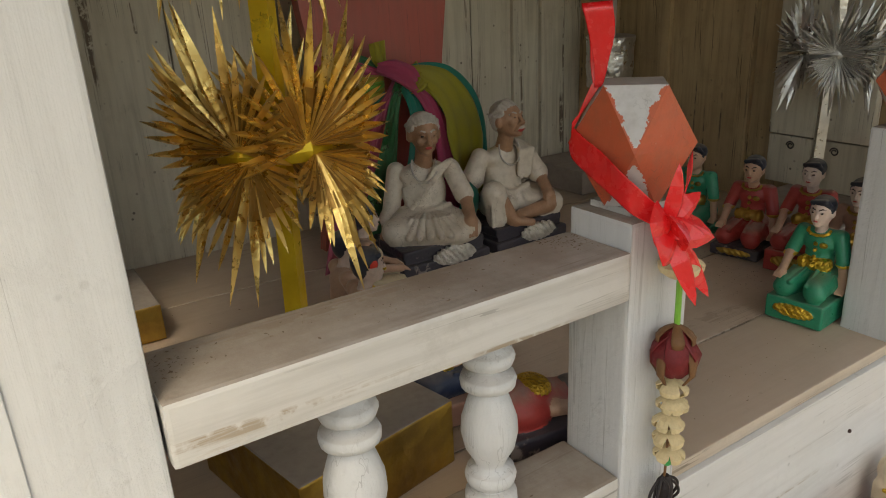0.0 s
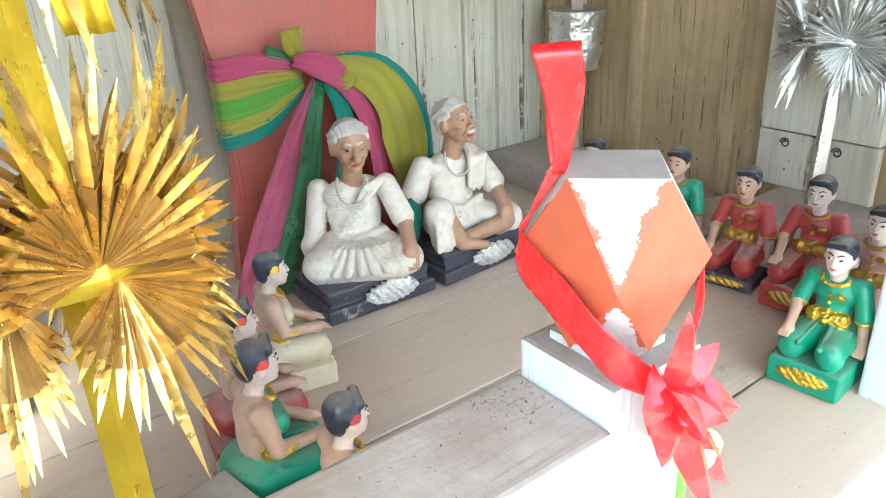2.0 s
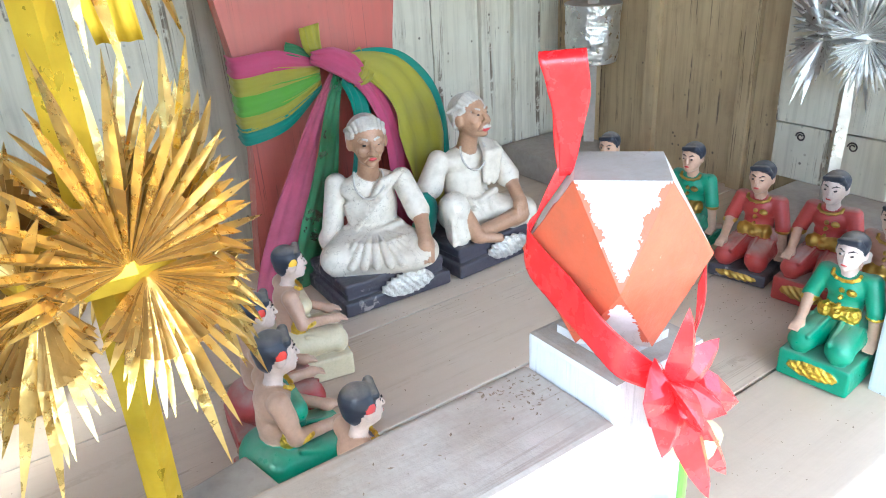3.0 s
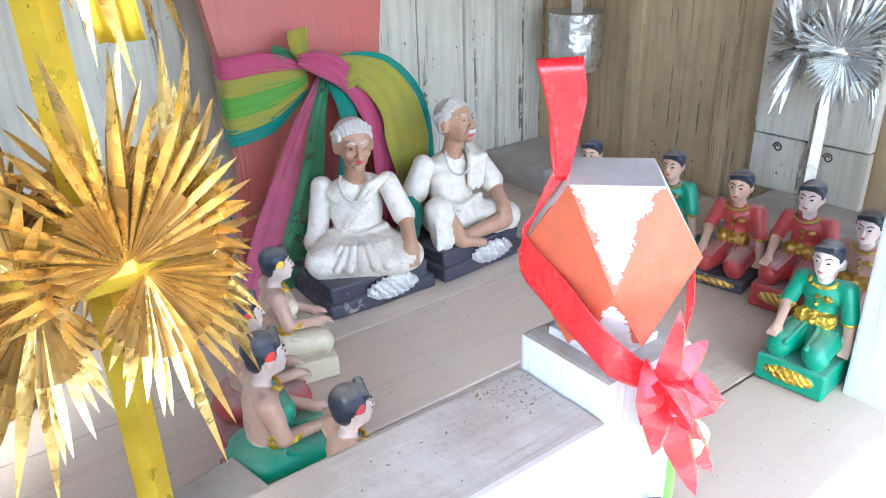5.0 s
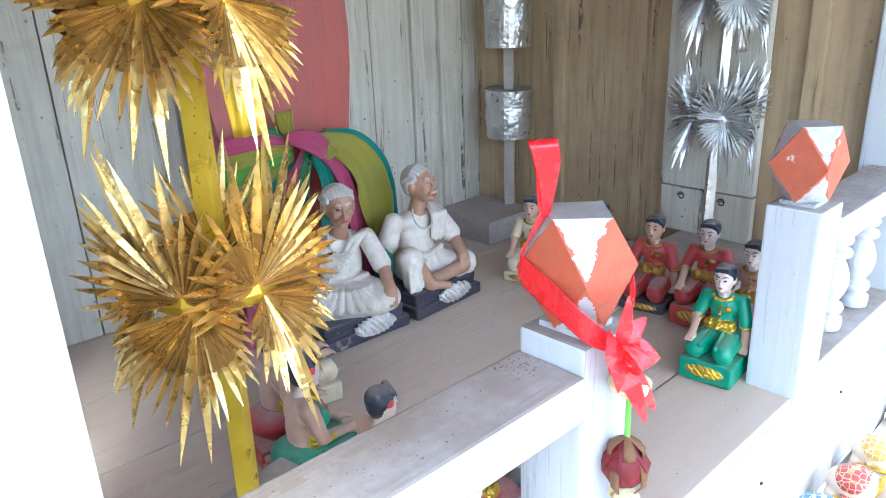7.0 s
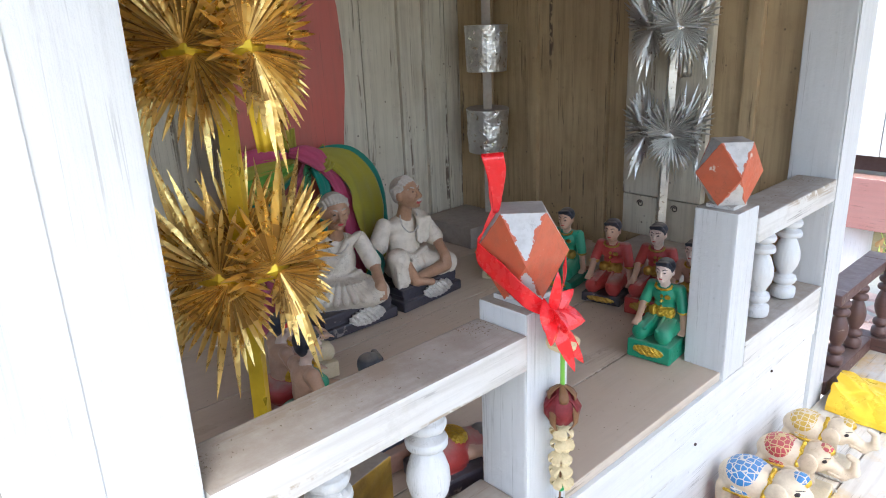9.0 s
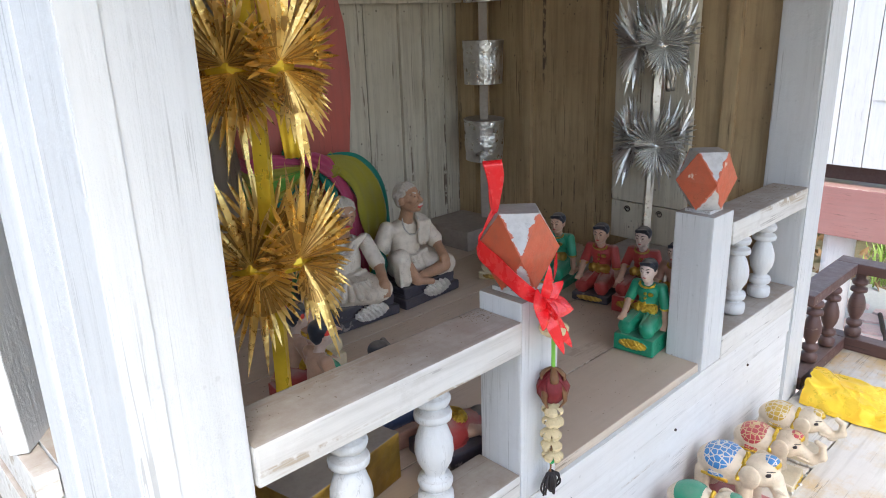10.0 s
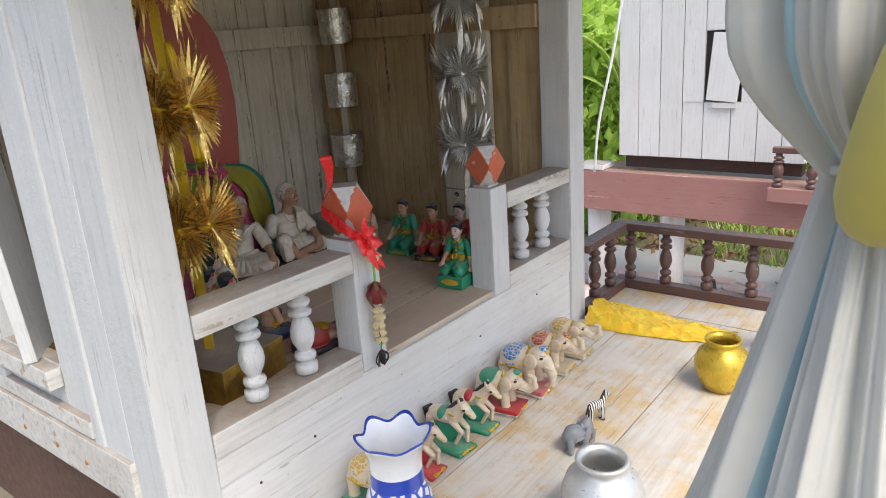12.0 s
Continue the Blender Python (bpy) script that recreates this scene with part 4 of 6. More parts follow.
    s += [("limb", 1, ((0.013 * math.sin(a), 0.000 - lean - 0.006 * math.cos(a), b + 0.080 - 0.005 * math.cos(a)), (0.013 * math.sin(c), 0.000 - lean - 0.006 * math.cos(c), b + 0.080 - 0.005 * math.cos(c)), 0.0018, 0.0018))
          for a, c in zip(np.linspace(-1.8, 1.8, 7), np.linspace(-1.8, 1.8, 7)[1:])]
    return s + head_solids(0, 0.001 - lean, b + 0.1035, 0.0180, 6, 4, 0, flower=9 if bare else None)


clothed_high, clothed_low = sculpt(kneeler(0.030), 0.00095, 0.0028), sculpt(kneeler(0.016), 0.00095, 0.0028)
bare_high = sculpt(kneeler(0.026, True, "lap"), 0.00095, 0.0028)


def kneeling(made, base, garment, legs, x, y, turn, label, flower=None, hair=HAIR, daub=GOLD_DAUB, size=1.0, skin=SKIN, face=FACE, group="attendant statues"):
    ob = statue("kneeling_statue", made, [base, daub, garment, skin, hair, legs, face, INK, LIP, flower or LIP], pose(x, y, 0.0005, 0, 0, turn), label, group=group)
    ob.scale = (size, size, size)
    return ob


FLOWER_RED = plain("red_flower_paint", (0.75, 0.05, 0.03), 0.45)
FLOWER_YELLOW = plain("yellow_flower_paint", (0.85, 0.5, 0.03), 0.45)
kneeling(clothed_high, GREEN, GREEN, GREEN, 0.423, 0.099, -84, "kneeling statue in green and gold dress on green base", size=0.93)
kneeling(clothed_low, BASE_BLACK, RED, RED, 0.553, 0.272, -78, "kneeling statue in red dress on thin navy base", daub=GOLD_DULL, face=SKIN)
kneeling(clothed_high, RED, RED, RED, 0.552, 0.186, -82, "dusty kneeling statue in dark red on red base", daub=GOLD_DULL, size=0.97)
kneeling(clothed_low, GREEN, GREEN, GREEN, 0.560, 0.375, -80, "kneeling statue in green dress near the wall", daub=GOLD_DULL, face=SKIN)
kneeling(clothed_low, BUFF, BUFF, BUFF, 0.520, 0.482, -70, "kneeling statue in buff and gold on cream base", daub=GOLD_DULL, face=SKIN)
kneeling(clothed_high, ROSEBROWN, ROSEBROWN, ROSEBROWN, 0.530, 0.112, -86, "dusty brown kneeling statue behind the newel post", daub=GOLD_DULL, size=0.92)
kneeling(bare_high, BUFF, BUFF, BUFF, 0.022, 0.428, 80, "kneeling statue in cream and gold with yellow hair flower", FLOWER_YELLOW, size=0.95)
kneeling(bare_high, RED, ROSEBROWN, RED, -0.040, 0.355, 82, "kneeling statue in red skirt with red hair flower", FLOWER_RED, size=0.95)
kneeling(bare_high, RED, GREEN, GREEN, -0.056, 0.274, 84, "kneeling statue in green skirt with orange hair flower", FLOWER_RED)
kneeling(bare_high, ROSEBROWN, NAVY, NAVY, -0.030, 0.190, 86, "kneeling statue in navy with long black hair", size=0.92)
bow_down = [("block", 0, ((0, 0, 0.010), (0.034, 0.044, 0.010), 0.003)), ("ball", 2, ((0, 0.012, 0.032), (0.028, 0.032, 0.022))), ("ball", 2, ((0, -0.016, 0.034), (0.021, 0.024, 0.013))),
            ("ball", 1, ((0, -0.002, 0.050), (0.018, 0.014, 0.006))), ("ball", 4, ((0, -0.040, 0.034), (0.014, 0.014, 0.014)))]
bow_down += [("limb", 3, ((k * 0.022, -0.012, 0.034), (k * 0.016, -0.042, 0.024), 0.007, 0.005)) for k in (-1, 1)]
statue("bowing_statue", sculpt(bow_down, 0.0018), [BASE_BLACK, GOLD_DAUB, RED, SKIN, HAIR], pose(0.010, 0.112, 0.0005, 0, 0, 80), "bowing statue in red on a black base", group="attendant statues")


# ---------------------------------------------------------------- foil trees on boxes
def fan_mesh(name, size, sgn, material, seed):
    """A palmate fan of rolled foil spikes on a pleated web; opens up (sgn 1) or down (-1), faces -y."""
    r_ = random.Random(seed)
    bm = bmesh.new()
    tilt = radians(r_.uniform(13, 19) if sgn > 0 else r_.uniform(17, 24))

    def heading(deg, lean):
        a = radians(deg)
        return Vector((math.sin(a) * math.cos(lean), -math.sin(lean), sgn * math.cos(a) * math.cos(lean)))

    def spike(deg, lean, length, wide, shape):
        d = heading(deg, lean)
        side = d.cross(Vector((0, -1, 0))).normalized()
        ridge = side.cross(d)
        if ridge.y > 0:
            ridge = -ridge
        rows = []
        for t, w in shape:
            c = d * length * t + Vector((0, 0, -0.05 * length * t * t))
            rows.append([bm.verts.new(c + side * wide * w), bm.verts.new(c + ridge * wide * 1.5 * w), bm.verts.new(c - side * wide * w), bm.verts.new(c - ridge * wide * 0.7 * w)])
        tip = bm.verts.new(d * length + Vector((0, 0, -0.05 * length)))
        for p, q in zip(rows, rows[1:]):
            for k in range(4):
                bm.faces.new((p[k], p[(k + 1) % 4], q[(k + 1) % 4], q[k]))
        for k in range(4):
            bm.faces.new((rows[-1][k], rows[-1][(k + 1) % 4], tip))
        bm.faces.new(rows[0][::-1])

    rolled = ((0.02, 0.10), (0.28, 0.48), (0.52, 0.92), (0.72, 1.0), (0.86, 0.66), (0.95, 0.28))
    blade = ((0.02, 0.15), (0.25, 0.72), (0.45, 1.0), (0.70, 0.66), (0.88, 0.28))
    for k in (-1, 1):
        for j in range(9):
            deg = k * (15 + (78 if sgn > 0 else 70) * j / 8) + r_.uniform(-1.2, 1.2)
            grow = (1.20 if sgn > 0 else 1.10) - 0.34 * (j / 8)
            spike(deg, tilt + radians(r_.uniform(-3, 3)), size * grow * r_.uniform(0.93, 1.05) * (1.0 if sgn > 0 else 0.90), (0.036 if sgn > 0 else 0.034) * size, rolled)
        spike(k * (7.5 if sgn > 0 else 6), tilt - radians(3 + 3 * (k > 0)), size * (1.50 if sgn > 0 else 1.32) * r_.uniform(0.9, 1.05), 0.062 * size, blade)
        # pleated web between the spikes' roots, in the darker foil that imitates fold shade
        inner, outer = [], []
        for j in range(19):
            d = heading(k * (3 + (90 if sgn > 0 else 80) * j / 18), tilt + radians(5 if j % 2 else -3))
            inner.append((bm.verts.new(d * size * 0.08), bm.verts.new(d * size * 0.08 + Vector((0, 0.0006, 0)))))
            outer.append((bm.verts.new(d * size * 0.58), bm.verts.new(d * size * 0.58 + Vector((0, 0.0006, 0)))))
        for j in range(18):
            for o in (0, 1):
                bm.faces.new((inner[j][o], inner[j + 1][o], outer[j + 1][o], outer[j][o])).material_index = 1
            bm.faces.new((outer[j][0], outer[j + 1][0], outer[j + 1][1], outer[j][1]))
    bmesh.ops.recalc_face_normals(bm, faces=bm.faces)
    me = bpy.data.meshes.new(name)
    bm.to_mesh(me)
    bm.free()
    me.materials.append(material)
    me.materials.append(BROWN_GOLD_SHADE if material == GOLD else SILVER_SHADE)
    return me


def foil_tree(x, y, box_top, tiers, leaf_mat, pole_mat, box_mat, box_size, box_turn, box_off, label, spread, seed):
    r = random.Random(seed)
    ob = thing("foil_tree", label, "foil tree", "offering trees")
    ob.matrix_basis = pose(x, y, 0.0005)
    bx, by = box_size
    b = bmesh.new()
    add_box(b, -bx, bx, -by, by, 0.0, box_top, 0.002)
    b.normal_update()
    for f in b.faces:
        f.material_index = 1 if f.normal.z > 0.7 else 0
    base = part("box_base", b, [box_mat, DUST_BOX], ob, "foil-wrapped box with dusty top")
    base.matrix_basis = pose(box_off[0], box_off[1], 0, 0, 0, box_turn)
    pole = part("pole", tube([(0.004 * math.sin(4 * z), 0.003 * math.cos(5 * z), z) for z in np.linspace(box_top, 0.895, 18)], 0.0096, 4), pole_mat, ob)
    foil_strip = ribbon_strip([(0.010, -0.014, box_top + 0.50), (0.016, -0.020, box_top + 0.44), (0.026, -0.018, box_top + 0.37), (0.034, -0.012, box_top + 0.315)], [0.010, 0.018, 0.024, 0.020], (1, -0.3, 0), 6, ripple=0.002)
    part("foil_strip", foil_strip, pole_mat, ob, "loose strip of foil", smooth=True)
    fans = {s: [fan_mesh("fan", spread, s, leaf_mat, seed + 10 * k + s) for k in range(3)] for s in (1, -1)}
    for z in tiers:
        ring = part("leaf_ring", lathe([(0.014, -0.008), (0.041, -0.0075), (0.0435, 0.0), (0.041, 0.0075), (0.014, 0.008)], 10), pole_mat, ob, smooth=False)
        ring.matrix_basis = pose(0, 0, z, r.uniform(-3, 3), r.uniform(-3, 3), r.uniform(-4, 4))
        for k in range(5):
            a = 14 + 72 * (k + r.uniform(-0.08, 0.08))
            for sgn in (1, -1):
                m = pose(0, 0, 0.003 * sgn, 0, 0, a + 10 * (sgn < 0)) @ pose(0, -0.040, 0, r.uniform(-5, 5), r.uniform(-5, 5), r.uniform(-6, 6))
                shared("fan", r.choice(fans[sgn]), ring, m)
    return ob


foil_tree(-0.166, 0.190, 0.060, (0.276, 0.466, 0.662), GOLD, GOLD_POLE, GOLD_DULL, (0.075, 0.075), 11, (0.010, -0.012), "gold foil tree with spiky leaf tiers on a foil box", 0.072, 3)
foil_tree(0.690, 0.258, 0.045, (0.268, 0.445, 0.620), SILVER_LEAF, SILVER_LEAF, DUST_BOX, (0.088, 0.088), 0, (0.004, 0.0), "silver foil tree with spiky leaf tiers on a dusty box", 0.062, 5)


def drum_pole(x, y, heights, drum_mat, pole_mat, box_mat, box_rect, label, girth=1.0):
    """A pole through foil-wrapped drums, standing on a box."""
    ob = thing("foil_drum_pole", label, "foil pole", "foil drum poles")
    ob.matrix_basis = pose(x, y, 0.0005)
    x0, x1, y0, y1 = box_rect
    b = bmesh.new()
    add_box(b, x0 - x, x1 - x, y0 - y, y1 - y, 0, 0.045, 0.002)
    b.normal_update()
    for f in b.faces:
        f.material_index = 1 if f.normal.z > 0.7 else 0
    part("box_base", b, [box_mat, DUST_BOX], ob, "dusty foil-wrapped box")
    part("pole", tube([(0, 0, 0.045), (0.001, 0, 0.4), (0, 0.001, 0.89)], 0.013, 4), pole_mat, ob)
    r = random.Random(int(900 + 100 * x))
    for z in heights:
        b = lathe([(0.004, -0.047), (0.040, -0.048), (0.043, -0.047), (0.0435, -0.03), (0.045, -0.01), (0.0445, 0.015), (0.046, 0.035), (0.047, 0.047), (0.045, 0.048), (0.004, 0.046)], 30)
        for v in b.verts:
            if abs(v.co.z) < 0.0475:
                n = noise.noise(v.co * 60 + Vector((z * 50, 0, 0)))
                v.co.xy *= 1 + 0.035 * n
            v.co.xy *= girth
        b.normal_update()
        for f in b.faces:
            f.material_index = 1 if f.normal.z > 0.8 else 0
        d = part("drum", b, [drum_mat, DUST_BOX], ob, "crinkled foil drum")
        d.matrix_basis = pose(0, 0, z, r.uniform(-2, 2), r.uniform(-2, 2), r.uniform(0, 360))
    return ob


drum_pole(0.706, 0.700, (0.232, 0.405, 0.582, 0.757), SILVER, DUST_BOX, DUST_BOX, (0.578, 0.718, 0.636, 0.788), "pole of silver foil drums on a dusty block")
drum_pole(-0.315, 0.556, (0.205, 0.380, 0.555, 0.73), GOLD_POLE, GOLD, GOLD_DULL, (-0.345, -0.210, 0.522, 0.672), "pole of gold foil drums on a gold box", 0.68)

# board fixed on the wall behind the silver tree
board = thing("wall_board", "pale grey board hung on two curled hooks", "board")
part("panel", box(0.762, 0.7785, 0.222, 0.388, 0.128, 0.640, 0.002), CREAM, board)
for y in (0.272, 0.345):
    part("hook", tube([(0.759, y + 0.007 * math.cos(a) * (1 - a / 14), 0.112 + 0.007 * math.sin(a) * (1 - a / 14)) for a in np.linspace(0, 9, 24)], 0.0011, 6), INK, board, "small curled metal hook")
part("panel", box(0.7655, 0.7785, 0.222, 0.388, 0.046, 0.1255, 0.002), CREAM, board)

# ---------------------------------------------------------------- sashes on the red board
PINK, LIME, YELLOW, TEAL, DARKGREEN = (cloth("pink_chiffon", (0.56, 0.07, 0.175)), cloth("lime_chiffon", (0.14, 0.40, 0.03)), cloth("olive_yellow_chiffon", (0.41, 0.365, 0.03)),
                                       cloth("teal_chiffon", (0.01, 0.25, 0.18)), cloth("green_chiffon", (0.05, 0.22, 0.08)))
SHEER_PINK, SHEER_GREEN = cloth("sheer_pink_chiffon", (0.62, 0.13, 0.24), sheer=0.38), cloth("sheer_green_chiffon", (0.05, 0.28, 0.11), sheer=0.30)
sash = thing("sash_bow", "bright pink, yellow and green chiffon sashes tied in a bow", "sash")
sash.matrix_basis = pose(0.20, 0.66, 0.26)
for k, (m, z, w) in enumerate(((PINK, 0.012, 0.026), (YELLOW, -0.010, 0.026), (LIME, -0.032, 0.030), (YELLOW, -0.054, 0.022), (TEAL, -0.070, 0.022))):
    part("sash", ribbon_strip([(-0.122, 0.030, z), (-0.121, -0.002, z), (-0.07, -0.006, z * 0.9 + 0.004), (-0.02, -0.010, z * 0.35)], [w, w, w * 0.9, w * 0.35], (0, 0, 1), 8, ripple=0.0016), m, sash, smooth=True)
for m, a in ((PINK, -0.034), (YELLOW, -0.052), (TEAL, -0.068)):
    part("sash", ribbon_strip([(0.122, 0.030, a), (0.120, -0.002, a), (0.06, -0.006, a * 0.8), (0.015, -0.009, a * 0.3)], [0.03, 0.03, 0.026, 0.010], (0, 0, 1), 8, ripple=0.0016), m, sash, smooth=True)
part("sash", ribbon_strip([(0.0, -0.014, -0.002), (0.034, -0.026, -0.006), (0.072, -0.034, -0.030), (0.096, -0.038, -0.072), (0.112, -0.036, -0.12), (0.118, -0.030, -0.17), (0.122, -0.024, -0.255)], [0.018, 0.040, 0.066, 0.076, 0.076, 0.070, 0.06],
     [(0, 0.2, 1), (-0.25, 0.2, 1), (0.3, 0.2, 1), (0.8, 0.2, 0.6), (1, 0.2, 0.2), (1, 0.3, 0), (1, 0.3, 0)], 8, ripple=0.003), YELLOW, sash, smooth=True)
part("sash", ribbon_strip([(0.0, -0.008, -0.002), (0.04, -0.018, 0.004), (0.084, -0.024, -0.008), (0.118, -0.026, -0.046), (0.138, -0.022, -0.095), (0.146, -0.016, -0.16)], [0.010, 0.022, 0.030, 0.036, 0.040, 0.04],
     [(0, 0, 1), (-0.25, 0, 1), (0.3, 0, 1), (0.8, 0, 0.6), (1, 0, 0.2), (1, 0, 0)], 8, ripple=0.002), TEAL, sash, smooth=True)
part("sash", ribbon_strip([(-0.004, -0.018, -0.004), (-0.042, -0.034, -0.05), (-0.086, -0.046, -0.125), (-0.118, -0.056, -0.20), (-0.136, -0.066, -0.257)], [0.016, 0.040, 0.064, 0.086, 0.104], (1, 0.2, 0.5), 10, ripple=0.003), SHEER_PINK, sash, smooth=True)
part("sash", ribbon_strip([(0.0, -0.020, -0.006), (-0.024, -0.038, -0.055), (-0.050, -0.048, -0.13), (-0.076, -0.056, -0.20), (-0.090, -0.062, -0.256)], [0.012, 0.028, 0.042, 0.054, 0.060], (1, 0.2, 0.1), 10, ripple=0.003), SHEER_GREEN, sash, smooth=True)
part("sash", ribbon_strip([(0.004, -0.016, -0.006), (0.022, -0.028, -0.05), (0.020, -0.030, -0.11), (0.012, -0.030, -0.16)], [0.012, 0.030, 0.038, 0.036], (1, 0.2, 0.1), 10, ripple=0.003), TEAL, sash, smooth=True)
part("sash", ribbon_strip([(0.008, -0.020, -0.002), (0.045, -0.030, -0.045), (0.070, -0.030, -0.11), (0.080, -0.026, -0.18), (0.084, -0.024, -0.25)], [0.012, 0.030, 0.040, 0.042, 0.042], (1, 0.2, 0.2), 10, ripple=0.003), PINK, sash, smooth=True)
part("sash", ribbon_strip([(-0.012, -0.006, 0.002), (-0.026, -0.010, 0.024), (-0.026, -0.008, 0.050)], [0.010, 0.022, 0.026], (1, 0, 0.15), 8, ripple=0.003), YELLOW, sash, smooth=True)
part("sash", ribbon_strip([(-0.012, -0.004, 0.002), (-0.046, -0.006, 0.020), (-0.060, -0.004, 0.026)], [0.010, 0.018, 0.018], (0.3, 0, 1), 8, ripple=0.003), DARKGREEN, sash, smooth=True)
part("knot", ribbon_strip([(-0.030, -0.012, 0.012), (-0.012, -0.028, 0.010), (0.012, -0.032, -0.004), (0.032, -0.018, -0.022)], [0.014, 0.030, 0.034, 0.016], (0.35, 0.1, 1), 8, 0.009, ripple=0.0035), PINK, sash, "pink chiffon knot", smooth=True)
part("knot", ribbon_strip([(0.016, -0.014, -0.026), (0.030, -0.026, -0.018), (0.040, -0.020, -0.002), (0.036, -0.012, 0.010)], [0.010, 0.020, 0.022, 0.012], (-0.7, 0.1, 0.7), 8, 0.008, ripple=0.003), YELLOW, sash, "yellow chiffon knot", smooth=True)

bundle = tagged(part("cloth_bundle", tube(curve_points([(0.246, 0.575, 0.012), (0.256, 0.560, 0.045), (0.262, 0.552, 0.075), (0.258, 0.552, 0.100)], 5), 0.020, 14, 0.7, taper=[0.7, 0.9, 1.05, 0.95, 1.1, 1.0, 1.1, 0.95, 1.0, 0.9, 0.95, 0.85, 0.8, 0.65, 0.5, 0.3]), TEAL, smooth=True), "crumpled teal chiffon between the two seated statues", "cloth")

# ---------------------------------------------------------------- red ribbon and flower garland on the newel post
RIBBON = plain("glossy_red_ribbon", (0.80, 0.014, 0.02), 0.26, vary=0.4, scale=45, second=(0.80, 0.045, 0.05), depth=0.3, coat=0.2)
ribbon = thing("ribbon_bow", "glossy red plastic ribbon bow tied round the post head", "ribbon")
ribbon.matrix_basis = pose(0.034, 0.031, 0.231)
ribbon.scale = (0.935, 0.935, 1.0)
part("loop", ribbon_strip([(-0.022, 0.014, 0.080), (-0.022, 0.012, 0.096), (-0.025, 0.010, 0.119), (-0.028, 0.011, 0.132), (-0.022, 0.017, 0.133), (-0.018, 0.016, 0.114), (-0.019, 0.017, 0.094), (-0.021, 0.016, 0.080)],
     [0.006, 0.010, 0.019, 0.021, 0.021, 0.018, 0.012, 0.006], (0.72, -0.69, 0.05), 6), RIBBON, ribbon, smooth=True)
part("band", ribbon_strip([(-0.021, 0.015, 0.0845), (-0.029, 0.021, 0.066), (-0.0355, 0.027, 0.046), (-0.0365, 0.012, 0.036), (-0.037, -0.010, 0.027), (-0.037, -0.030, 0.017), (-0.030, -0.040, 0.009), (-0.020, -0.045, 0.001)],
     [0.008, 0.011, 0.021, 0.027, 0.029, 0.028, 0.025, 0.018], [(0.7, -0.7, 0.2), (0.5, -0.4, 0.7), (0, -0.1, 1), (0, 0.3, 1), (0, 0.35, 1), (-0.1, 0.3, 1), (-0.3, 0.1, 1), (-0.3, 0, 1)], 8), RIBBON, ribbon, smooth=True)
part("band", ribbon_strip([(0.030, -0.030, 0.030), (0.018, -0.039, 0.016), (0.002, -0.045, 0.004), (-0.012, -0.047, -0.003)], [0.010, 0.013, 0.015, 0.012], (0.5, 0, 1), 6), RIBBON, ribbon, smooth=True)
# folded points of the bow: heading, length, half width
for dx, dy, dz, L, w in ((0.05, -0.20, 1.0, 0.044, 0.009), (0.75, -0.30, 0.60, 0.034, 0.011), (0.62, -0.45, -0.20, 0.038, 0.013), (0.50, -0.30, -0.85, 0.066, 0.010), (0.20, -0.45, -1.0, 0.060, 0.011),
                         (-0.55, -0.50, -0.60, 0.032, 0.018), (-0.9, -0.35, 0.30, 0.030, 0.016), (-0.25, -0.9, -0.1, 0.030, 0.016), (0.40, -1.0, -0.15, 0.030, 0.012)):
    d = Vector((dx, dy, dz)).normalized()
    side = d.cross(Vector((0.3, -1, 0.2))).normalized()
    n_ = side.cross(d)
    c = Vector((-0.015, -0.046, -0.006))
    rows, b = [], bmesh.new()
    for t, ww, hh in ((0.0, 0.25, 0.3), (0.2, 0.80, 0.9), (0.45, 1.0, 1.0), (0.68, 0.78, 0.75), (0.88, 0.36, 0.4)):
        o = c + d * L * t
        rows.append([b.verts.new(o + side * w * ww), b.verts.new(o + side * w * ww * 0.12 + n_ * 0.009 * hh), b.verts.new(o - side * w * ww * 0.20 + n_ * 0.0088 * hh), b.verts.new(o - side * w * ww), b.verts.new(o - n_ * 0.0012 * hh)])
    tip = b.verts.new(c + d * L)
    for p, q in zip(rows, rows[1:]):
        for i in range(5):
            b.faces.new((p[i], p[(i + 1) % 5], q[(i + 1) % 5], q[i]))
    for i in range(5):
        b.faces.new((rows[-1][i], rows[-1][(i + 1) % 5], tip))
    b.faces.new(rows[0])
    part("petal", b, RIBBON, ribbon)

PETAL_CREAM = plain("dried_jasmine", (0.72, 0.58, 0.33), 0.6, vary=0.35, scale=120)
ROSE = plain("dried_rose_petal", (0.20, 0.008, 0.012), 0.6, vary=0.4, scale=120, second=(0.045, 0.006, 0.006))
SEPAL = plain("withered_sepal", (0.19, 0.085, 0.03), 0.6, vary=0.4, scale=120)
STEM = plain("green_plastic_straw", (0.20, 0.50, 0.06), 0.35)
BLACKISH = plain("blackened_dry_flower", (0.018, 0.012, 0.012), 0.55)
garland = thing("flower_garland", "dried rose and jasmine garland hanging on the post", "garland")
garland.matrix_basis = pose(0.036, -0.016, 0.226)


